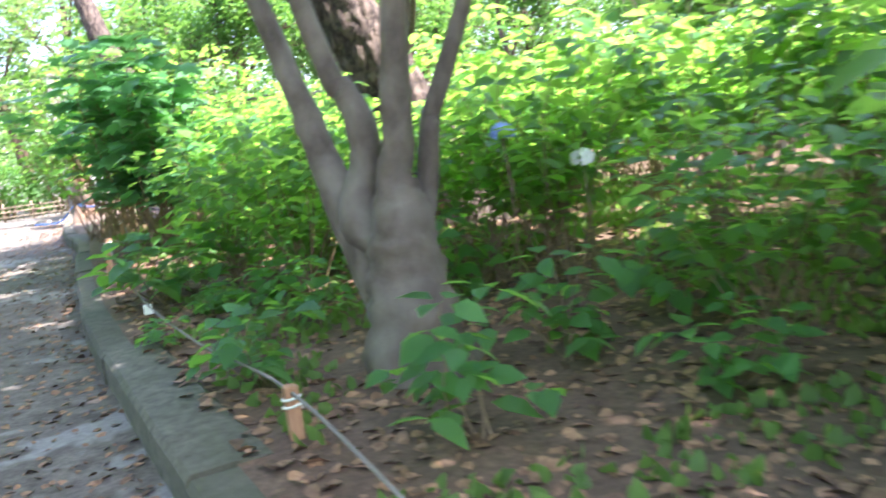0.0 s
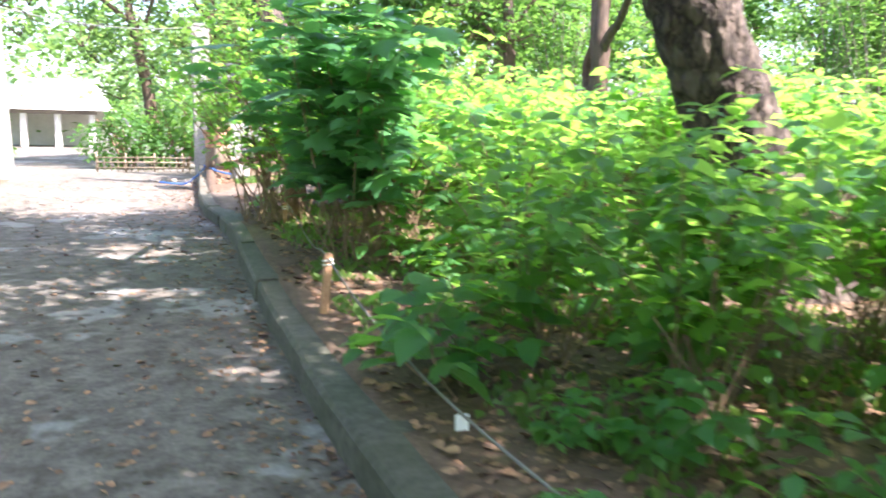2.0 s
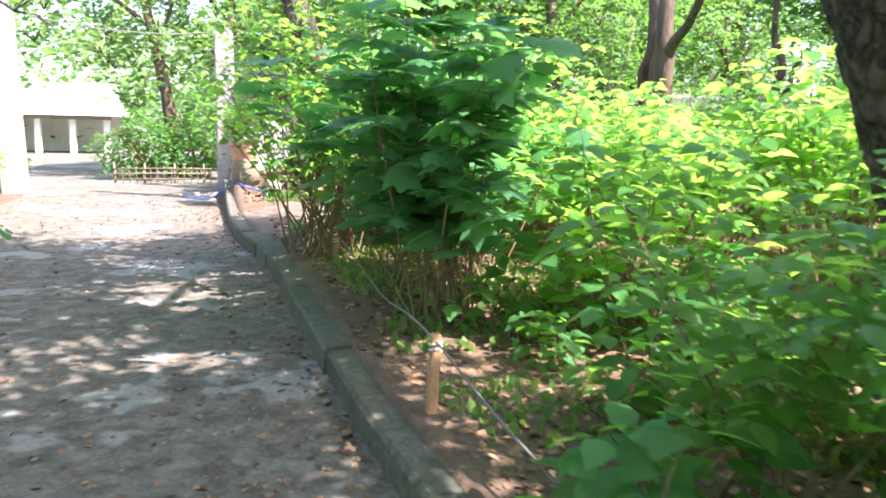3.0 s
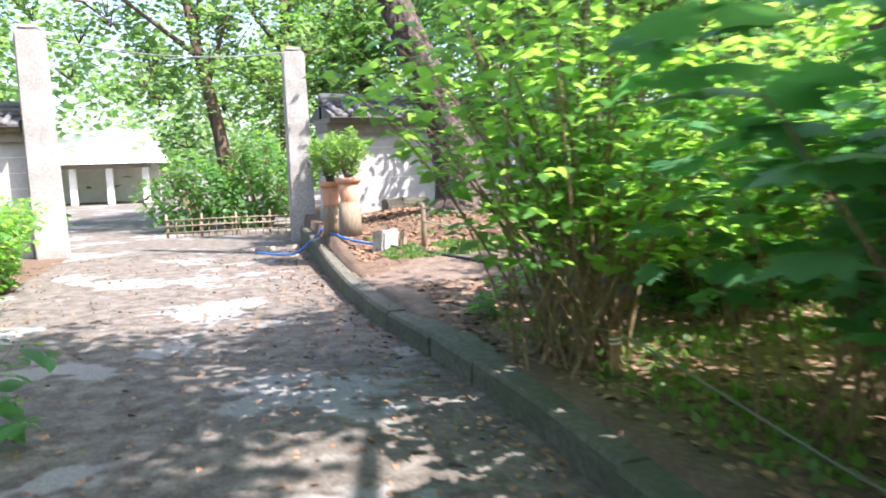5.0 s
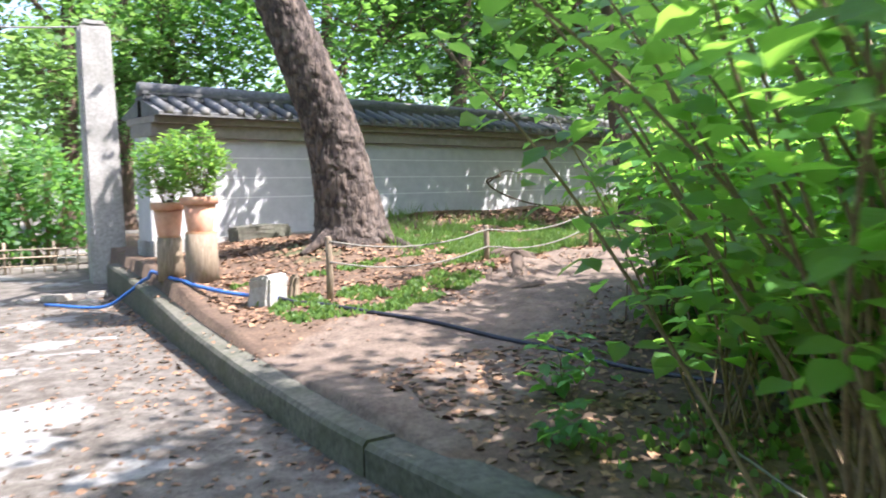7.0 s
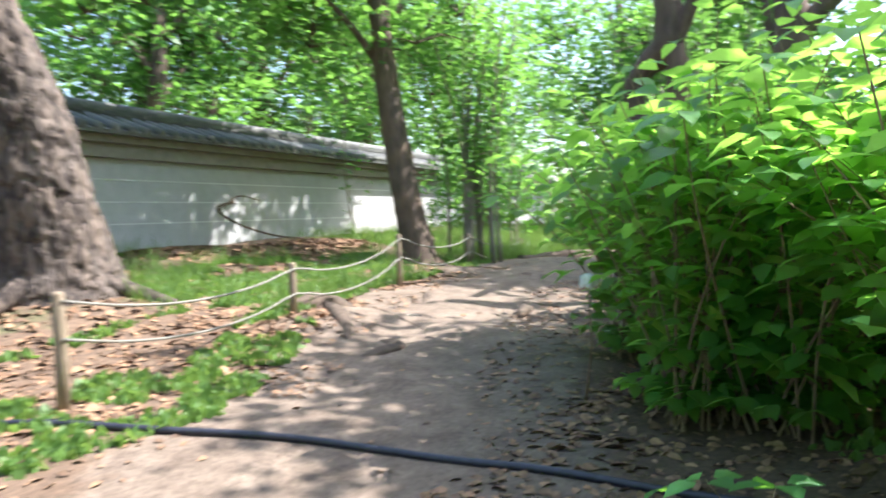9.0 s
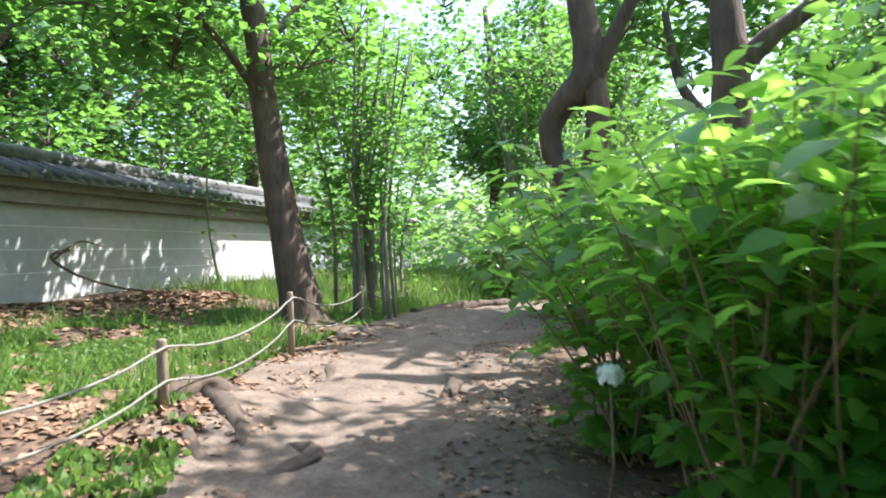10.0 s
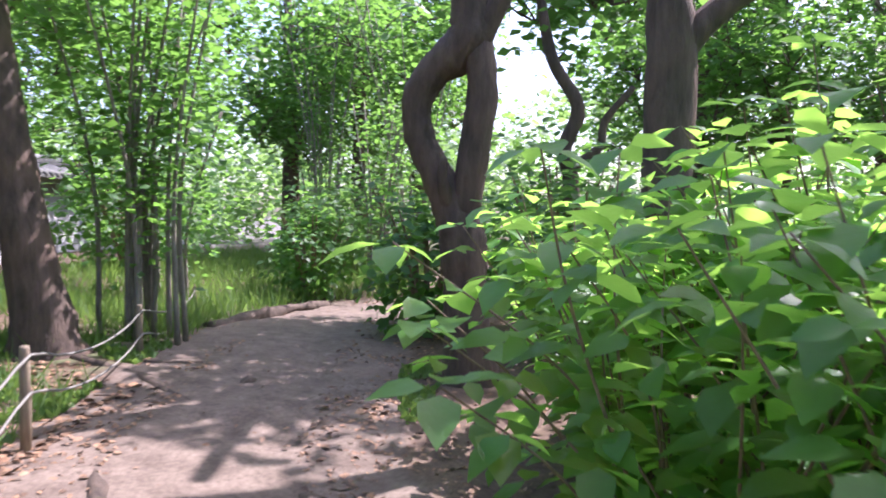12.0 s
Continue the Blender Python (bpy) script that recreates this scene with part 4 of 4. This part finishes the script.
# a bush and low bamboo fence beyond the gate
def leafy_mass(name, label, x, y, rx, ry, h, n, leaf, mat=CROWN):
    root = thing(name, label, "bush", x, y, 0 if y > 27 or x < 1 else ground_z(x, y))
    d = rng.normal(size=(n, 3))
    d /= np.linalg.norm(d, axis=1, keepdims=True)
    d *= rng.uniform(0.55, 1, (n, 1)) * (1 + 0.25 * np.sin(5 * d[:, :1] + 3 * d[:, 2:]))
    p = d * (rx, ry, h / 2) + (0, 0, h / 2)
    p[:, 2] = np.maximum(p[:, 2], 0.05)
    part("foliage", leaves("foliage", p, turn_about(n) + 0.6 * d, lean_up(n, 0.5) + 0.6 * d, leaf * rng.uniform(0.6, 1.2, n), OVATE if leaf > 0.1 else SMALL), mat, root)
    chunks = []
    for _ in range(10):
        a = rnd.uniform(0, 6.28)
        chunks.append(tube_data([(0.1 * math.cos(a), 0.1 * math.sin(a), -0.03), (rx * 0.4 * math.cos(a), ry * 0.4 * math.sin(a), h * 0.5), (rx * 0.7 * math.cos(a), ry * 0.7 * math.sin(a), h * 0.8)], [0.03, 0.02, 0.008], 5, cap=False))
    for c in chunks:
        part("stem", mesh_of("stem", *c), STEM, root)


leafy_mass("evergreen_bush", "dark rounded evergreen bush behind the bamboo fence", 0.25, 29.0, 1.2, 1.0, 1.7, 2200, 0.14)
leafy_mass("evergreen_bush", "dark evergreen bush beyond the gate post", 1.65, 29.2, 1.1, 1.0, 2.3, 2200, 0.14)
leafy_mass("evergreen_bush", "leafy bush beyond the far gate post", -3.0, 27.0, 0.8, 1.0, 2.0, 1500, 0.14)
leafy_mass("evergreen_bush", "dark leafy bush at the foot of the looping tree", 11.3, 19.6, 0.9, 0.7, 1.5, 1700, 0.12)
leafy_mass("evergreen_bush", "leafy green bush behind the looping tree", 10.5, 18.2, 1.0, 0.8, 1.7, 1700, 0.12)
leafy_mass("evergreen_bush", "broad leafy bush among the crooked trees", 12.8, 18.3, 1.4, 1.0, 2.1, 2300, 0.13)
leafy_mass("evergreen_bush", "dark leafy bush beside the end of the trail", 13.9, 21.6, 0.8, 0.6, 1.4, 1300, 0.12)
leafy_mass("evergreen_bush", "leafy bush in front of the far end of the wall", 14.6, 24.6, 1.4, 1.0, 2.0, 1900, 0.14)
# this bush gets its sunlit look from the paler leaf colour
leafy_mass("evergreen_bush", "sunlit bush at the bend of the trail", 16.5, 22.0, 1.2, 1.0, 1.6, 1800, 0.14, SUNLIT_LEAF)


def bamboo_fence():
    fence = thing("bamboo_fence", "low woven bamboo fence of posts, rails and thin canes", "fence", 1.2, 27.5, 0)
    fence.scale = (0.66, 0.66, 0.72)
    for i in range(18):
        x = -2.4 + i * 0.24
        o = part("cane", mesh_of("cane", *tube_data([(x, 0, -0.05), (x + rnd.uniform(-0.02, 0.02), 0, rnd.uniform(0.5, 0.6))], [0.014, 0.013], 6)), BAMBOO, fence)
    for i in range(5):
        x = -2.45 + i * 1.05
        part("post", mesh_of("post", *tube_data([(x, 0.03, -0.05), (x, 0.03, 0.68)], [0.035, 0.032], 8)), BAMBOO, fence)
    for z in (0.14, 0.33, 0.5):
        part("rail", mesh_of("rail", *tube_data([(-2.5, -0.02, z), (-0.5, -0.02, z + 0.02), (1.85, -0.02, z)], [0.02, 0.018, 0.017], 7)), BAMBOO, fence)


bamboo_fence()


def pavilion():
    house = thing("garden_building", "low sunlit building with a pale roof and plain posts", "building", -6.2, 47.6, 0)
    for x in (-1.3, 0.2, 1.7, 3.2):
        o = part("post", box_bm(0.28, 0.28, 1.6, 0.02), WHITEWALL, house, smooth=False)
        o.location = (x, 0, 0)
    o = part("beam", box_bm(5.0, 0.3, 0.25, 0.02), BAND, house, smooth=False)
    o.location = (0.95, 0, 1.6)
    bm = bmesh.new()
    q = [bm.verts.new(c) for c in ((-2, -0.7, 1.8), (3.9, -0.7, 1.8), (3.4, 2.2, 3.4), (-1.5, 2.2, 3.4), (3.9, 5.2, 1.8), (-2, 5.2, 1.8))]
    for f in ((0, 1, 2, 3), (3, 2, 4, 5), (0, 3, 5), (1, 4, 2)):
        bm.faces.new([q[i] for i in f])
    part("roof", bm, WHITEWALL, house, smooth=False)
    o = part("back_wall", box_bm(5.0, 0.2, 1.8, 0.01), WHITEWALL, house, smooth=False)
    o.location = (0.95, 3.6, 0)


pavilion()


# ---- rope, stakes, posts ----
def stake(x, y, top, lean=(0, 0), label="square reddish wooden stake driven in beside the kerb", w=0.045):
    z = ground_z(x, y)
    s = thing("stake", label, "stake", x, y, z - 0.05, group="rope stakes")
    bm = box_bm(w, w, top - z + 0.05, 0.004, cuts=1)
    for v in bm.verts:
        v.co.x += lean[0] * v.co.z
        v.co.y += lean[1] * v.co.z
    part("shaft", bm, CUT, s, smooth=False)
    o = part("knot", mesh_of("knot", *tube_data([(0.03 * math.cos(a), 0.03 * math.sin(a), 0.004 * a) for a in np.linspace(0, 12, 28)], [0.0045] * 28, 5)), PALE, s, "white string tied round the top")
    o.location = (lean[0] * (top - z), lean[1] * (top - z), top - z - 0.03)


stake(3.36, 6.08, 0.34)
stake(2.83, 10.38, 0.53, (0.12, 0.25))
stake(3.02, 14.45, 0.44)
stake(3.45, 2.6, 0.5)
line_thing("rope", "pale rope running low between the stakes along the kerb", "rope", [(3.45, 2.6, 0.48), (3.4, 4.4, 0.36), (3.36, 6.08, 0.32), (3.2, 7.2, 0.27), (3.04, 8.5, 0.27), (2.93, 9.6, 0.37), (2.87, 10.45, 0.50), (2.95, 11.3, 0.42), (3.05, 12.6, 0.28), (3.05, 14.45, 0.42), (3.1, 15.2, 0.24), (3.4, 15.9, 0.2)], 0.006, ROPE)
tag = thing("paper_tag", "small white paper tag hanging on the rope", "tag", 3.04, 8.5, 0.21)
part("paper", box_bm(0.05, 0.004, 0.06, 0.001), PALE, tag, smooth=False)

POSTS = [(3.22, 19.79, 0.885, 0.03), (5.1, 20.28, 0.88, 0.028), (6.9, 20.78, 1.01, 0.024), (9.0, 21.4, 0.94, 0.024), (12.2, 22.49, 0.76, 0.024)]
for x, y, top, r in POSTS:
    z = ground_z(x, y)
    p = thing("rope_post", "thin weathered wooden post of the rope fence", "post", x, y, z - 0.06, group="rope fence posts")
    h = top - z + 0.06
    part("shaft", mesh_of("shaft", *tube_data([(0, 0, 0), (0.01, 0.005, h * 0.5), (0.0, 0, h - 0.012), (0, 0, h)], [r * 1.05, r, r * 0.95, r * 0.75], 9, 0.15)), WOOD, p)
for low, sag in ((0.04, 0.10), (0.21, 0.11)):
    pts = []
    for (ax, ay, at_, _), (bx, by, bt, _) in zip(POSTS, POSTS[1:]):
        for k in range(6):
            t = k / 6
            pts.append((ax + (bx - ax) * t, ay + (by - ay) * t - 0.03, at_ + (bt - at_) * t - low - 4 * sag * t * (1 - t)))
    pts.append((*POSTS[-1][:2], POSTS[-1][2] - low))
    line_thing("fence_rope", "pale sagging rope strung along the fence posts", "rope", pts, 0.007, ROPE, steps=2)

hose = thing("garden_hose", "blue and black garden hose lying across kerb and trail", "hose")
for n, mat, pts in (("blue_length", BLUEHOSE, [(1.3, 23.4, 0.03), (1.8, 22.75, 0.04), (2.03, 22.5, 0.2), (2.2, 22.2, 0.38), (2.33, 21.5, 0.42), (2.4, 20.9, 0.42), (2.58, 20.35, 0.4), (2.86, 20.0, 0.38)]),
                    ("black_length", DARKHOSE, [(2.86, 20.0, 0.38), (3.0, 19.72, 0.34), (3.25, 19.3, 0.24), (3.66, 18.62, 0.2), (3.87, 18.0, 0.18), (3.97, 17.53, 0.18), (4.1, 16.9, 0.18), (4.3, 16.0, 0.18)])):
    pts = [(x, y, max(z, ground_z(x, y) + 0.014)) for x, y, z in (tuple(q) for q in smooth_line(pts, 7))]
    part(n, mesh_of(n, *tube_data(pts, [0.017] * len(pts), 8)), mat, hose)


# ---- pots on logs, stones, roots ----
def log(x, y, h, r):
    o = thing("log_stump", "upright sawn log used as a plant stand", "log", x, y, ground_z(x, y) - 0.03, group="log stands")
    part("bark", mesh_of("bark", *tube_data([(0, 0, 0), (0, 0.01, h * 0.5), (0, 0, h - 0.01)], [r * 1.05, r, r * 0.98], 18, 0.12)), WOOD, o)
    part("cut_face", lathe_bm([(0.001, h - 0.012), (r * 0.9, h - 0.012), (r * 0.88, h + 0.004), (r * 0.5, h + 0.006), (0.002, h + 0.006)]), CUT, o, "pale sawn top", False)
    return ground_z(x, y) - 0.03 + h


def pot(x, y, z, r=0.185, h=0.33):
    p = thing("flower_pot", "terracotta flower pot with a thick rim", "pot", x, y, z, group="terracotta pots")
    part("body", lathe_bm([(r * 0.68, 0), (r * 0.72, 0.01), (r * 0.93, h * 0.8), (r * 0.80, h * 0.8), (r * 0.6, 0.1)], 28), CLAY, p)
    part("rim", lathe_bm([(r * 0.9, h * 0.78), (r * 1.06, h * 0.79), (r * 1.1, h * 0.97), (r * 1.07, h), (r * 0.94, h), (r * 0.9, h * 0.9)], 28), CLAY, p)
    part("soil", lathe_bm([(0.002, h * 0.86), (r * 0.92, h * 0.86), (r * 0.6, h * 0.89), (0.003, h * 0.9)], 16), ROOT, p)
    plant = thing("pot_plant", "feathery bright green plant growing in the pot", "plant", x, y, z + h * 0.88)
    n = 1300
    d = rng.normal(size=(n, 3))
    d /= np.linalg.norm(d, axis=1, keepdims=True)
    p3 = d * rng.uniform(0.35, 1, (n, 1)) ** 0.6 * (0.30, 0.30, 0.32) * (1 + 0.2 * np.sin(7 * d[:, :1])) + (0, 0, 0.36)
    part("fronds", leaves("fronds", p3, turn_about(n) + (0, 0, 0.5), lean_up(n), rng.uniform(0.05, 0.11, n), SMALL, 0.6), FERN, plant)
    tagged(part("stalkwork", mesh_of("stalkwork", *join([tube_data([(0.03 * math.cos(t), 0.03 * math.sin(t), -0.03), (0.1 * math.cos(t), 0.1 * math.sin(t), 0.25), (0.24 * math.cos(t), 0.24 * math.sin(t), 0.46)], [0.005, 0.004, 0.002], 4, cap=False) for t in np.linspace(0, 6.2, 22)])), STEM, plant), kind="stuff")


z = log(2.53, 21.25, 0.49, 0.15)
pot(2.53, 21.25, z, 0.16)
z = log(2.34, 21.75, 0.44, 0.12)
pot(2.34, 21.75, z, 0.15)


def stone(x, y, sx, sy, sz, turn, label, name="stone", mat=None):
    s = thing(name, label, "stone", x, y, ground_z(x, y) - 0.04)
    s.rotation_euler = (0, 0, turn)
    part("block", box_bm(sx, sy, sz, 0.025, cuts=2, rough=0.045), mat or ROCK, s, smooth=False)


stone(2.8, 20.12, 0.28, 0.24, 0.27, 0.6, "squared grey stone block beside the hose", mat=STONE)
stone(3.03, 20.12, 0.09, 0.09, 0.26, 0.3, "short wooden peg beside the stone block", "peg", WOOD)
for x, y, s in ((1.85, 22.9, 0.14), (1.72, 23.3, 0.2), (1.9, 24.0, 0.24), (1.45, 23.9, 0.26), (1.15, 23.9, 0.16), (-0.5, 21.0, 0.12), (4.4, 22.9, 0.2), (5.9, 19.85, 0.12)):
    stone(x, y, s * 1.3, s, s * 0.42, rnd.uniform(0, 3), "rough field stone lying on the ground")
stone(3.8, 23.55, 0.8, 0.26, 0.2, 0.23, "long mossy stone at the foot of the wall", mat=KERB)


branch = thing("fallen_branch", "crooked dead branch leaning against the wall", "branch")
for pts, r in (([(8.5, 24.95, 1.42), (8.15, 24.85, 1.33), (8.35, 24.7, 1.12), (8.75, 24.45, 0.95), (9.2, 24.3, 0.88)], 0.022), ([(8.18, 24.85, 1.3), (8.6, 24.95, 1.5), (9.0, 24.98, 1.44)], 0.014)):
    line, rad = taper(pts, r, r * 0.5)
    part("limb", mesh_of("limb", *tube_data(line, rad, 7, 0.3)), TRUNK, branch)


def root_thing(points, r0, r1):
    pts = [(x, y, ground_z(x, y) + dz - 0.065) for x, y, dz in points]
    line, r = taper(pts, r0, r1)
    root = thing("surface_root", "gnarled tree root crossing the bare trail", "root")
    part("wood", mesh_of("wood", *tube_data(line, [q * (0.75 + 0.3 * noise.noise(p * 3)) for p, q in zip(line, r)], 9, 0.5)), ROOT, root)


root_thing([(6.0, 20.6, 0.0), (5.6, 20.45, 0.06), (5.35, 20.1, 0.05), (5.1, 19.8, 0.03), (4.8, 19.6, -0.01)], 0.10, 0.05)
root_thing([(5.4, 20.4, 0.02), (4.95, 20.0, 0.04), (4.7, 19.6, 0.03), (4.5, 19.3, 0.02), (4.2, 19.1, -0.02)], 0.06, 0.035)
root_thing([(5.9, 20.2, 0.02), (5.75, 19.9, 0.05), (5.55, 19.5, 0.04), (5.4, 19.2, -0.02)], 0.07, 0.04)
root_thing([(8.7, 21.7, 0.05), (8.35, 21.1, 0.05), (8.0, 20.6, 0.03), (7.6, 20.2, -0.02)], 0.08, 0.03)
root_thing([(8.8, 21.5, 0.02), (8.9, 20.9, 0.04), (9.1, 20.4, 0.02)], 0.05, 0.03)
root_thing([(7.0, 20.5, 0.0), (6.6, 20.25, 0.04), (6.3, 20.1, 0.03), (5.9, 20.0, -0.02)], 0.06, 0.03)
root_thing([(6.95, 19.5, 0.0), (6.75, 19.4, 0.05), (6.5, 19.35, 0.04), (6.3, 19.4, -0.02)], 0.07, 0.05)
root_thing([(5.75, 20.35, 0.02), (5.5, 20.4, 0.09), (5.25, 20.4, 0.06), (5.1, 20.5, 0.0)], 0.12, 0.07)
root_thing([(5.2, 19.55, 0.0), (5.05, 19.35, 0.06), (4.8, 19.4, 0.04), (4.65, 19.5, -0.02)], 0.08, 0.05)
root_thing([(8.7, 20.45, 0.0), (8.5, 20.38, 0.05), (8.3, 20.4, -0.01)], 0.06, 0.04)
root_thing([(13.2, 21.2, 0.06), (12.4, 21.35, 0.10), (11.5, 21.5, 0.08), (10.6, 21.6, 0.05)], 0.09, 0.08)


# ---- litter, weeds and grass ----
def scatter(name, label, category, n, box, keep, size, mat, shape, flat=True, width=1.0, tall=0.0):
    at, got = [], 0
    while got < n:
        x, y = rng.uniform(box[0], box[1]), rng.uniform(box[2], box[3])
        if keep(x, y):
            u = x - kerb_x(y)
            z = kerb_top(y) + 0.008 if 0 <= u <= 0.285 and y < 24.6 else ground_z(x, y)
            at.append((x, y, z + (0.006 if flat else -0.01)))
            got += 1
    if flat:
        along, up = turn_about(n) * (1, 1, 0.4), lean_up(n, 0.28)
    else:
        along = np.stack([rng.normal(0, 0.45, n), rng.normal(0, 0.45, n), np.ones(n)], 1)
        up = turn_about(n)
    ob = part(name, leaves(name, at, along, up, rng.uniform(*size, n), shape, width), mat)
    return tagged(ob, label, category, kind="stuff")


clump = lambda x, y, s, t: noise.noise(Vector((x * s, y * s, 5))) > t
scatter("leaf_litter", "brown fallen leaves covering the planting bed", "fallen leaves", 26000, (2.6, 9, 3.5, 18), lambda x, y: x > kerb_x(y) + 0.2, (0.035, 0.085), DRY, OVATE)
scatter("leaf_litter", "dry leaves and bits drifted along the path", "fallen leaves", 6000, (-2.5, 3.6, 3, 24), lambda x, y: x < kerb_x(y) - 0.01 and rng.random() < 0.12 + 0.88 * math.exp(-(kerb_x(y) - x) / 0.35), (0.025, 0.065), DRY, OVATE)
scatter("leaf_litter", "a few dead leaves on the kerb and trail", "fallen leaves", 6000, (1.5, 12, 17, 25), lambda x, y: x > kerb_x(y) + 0.02 and (trail_way(x, y) > 0.8 or rng.random() < 0.12), (0.02, 0.055), DRY, OVATE)
in_pile = lambda x, y: ((x - 8.1) / 1.9) ** 2 + ((y - 23.9) / 0.75) ** 2 < 1
scatter("leaf_pile", "heap of reddish-brown leaves and twigs near the wall", "fallen leaves", 5200, (6.2, 10.0, 23.1, 24.7), lambda x, y: in_pile(x, y), (0.05, 0.12), DRY, OVATE)
scatter("leaf_litter", "brown leaves and twigs strewn round the old pine", "fallen leaves", 9000, (2.1, 8.5, 19.4, 23.4), lambda x, y: x > kerb_x(y) + 0.3 and trail_way(x, y) > 0.7, (0.035, 0.09), DRY, OVATE)
scatter("leaf_litter", "dead leaves along the edges of the trail", "fallen leaves", 5000, (4, 15, 17.8, 21), lambda x, y: 0.4 < trail_way(x, y) < 1.2, (0.02, 0.055), DRY, OVATE)
grassy = lambda x, y: trail_way(x, y) > (0.7 if x < 5 else 0.9) and clump(x, y, 0.9, -0.25) and clump(x, y, 3.2, -0.12)
scatter("weeds", "low green weeds beside the trail", "weeds", 17000, (2.7, 9.5, 19.2, 23.2), lambda x, y: grassy(x, y) and (x > 4.7 or y < 20.9), (0.025, 0.07), GRASS, OVATE, False, 1.1)
scatter("grass", "long thin grass blades under the trees", "grass", 5500, (4.5, 12, 20.3, 24.6), lambda x, y: grassy(x, y) and clump(x, y, 0.55, -0.1) and not in_pile(x, y), (0.09, 0.26), GRASS, BLADE, False, 0.045)
scatter("grass", "bright tall grass at the end of the trail", "grass", 12000, (10, 19, 20.5, 24.6), lambda x, y: trail_way(x, y) > 1.0, (0.14, 0.36), GRASS, BLADE, False, 0.05)
scatter("weeds", "small green weeds among the litter", "weeds", 14000, (2.9, 9, 5, 17), lambda x, y: x > kerb_x(y) + 0.35 and clump(x, y, 1.1, -0.05), (0.03, 0.08), GRASS, OVATE, False, 1.1)
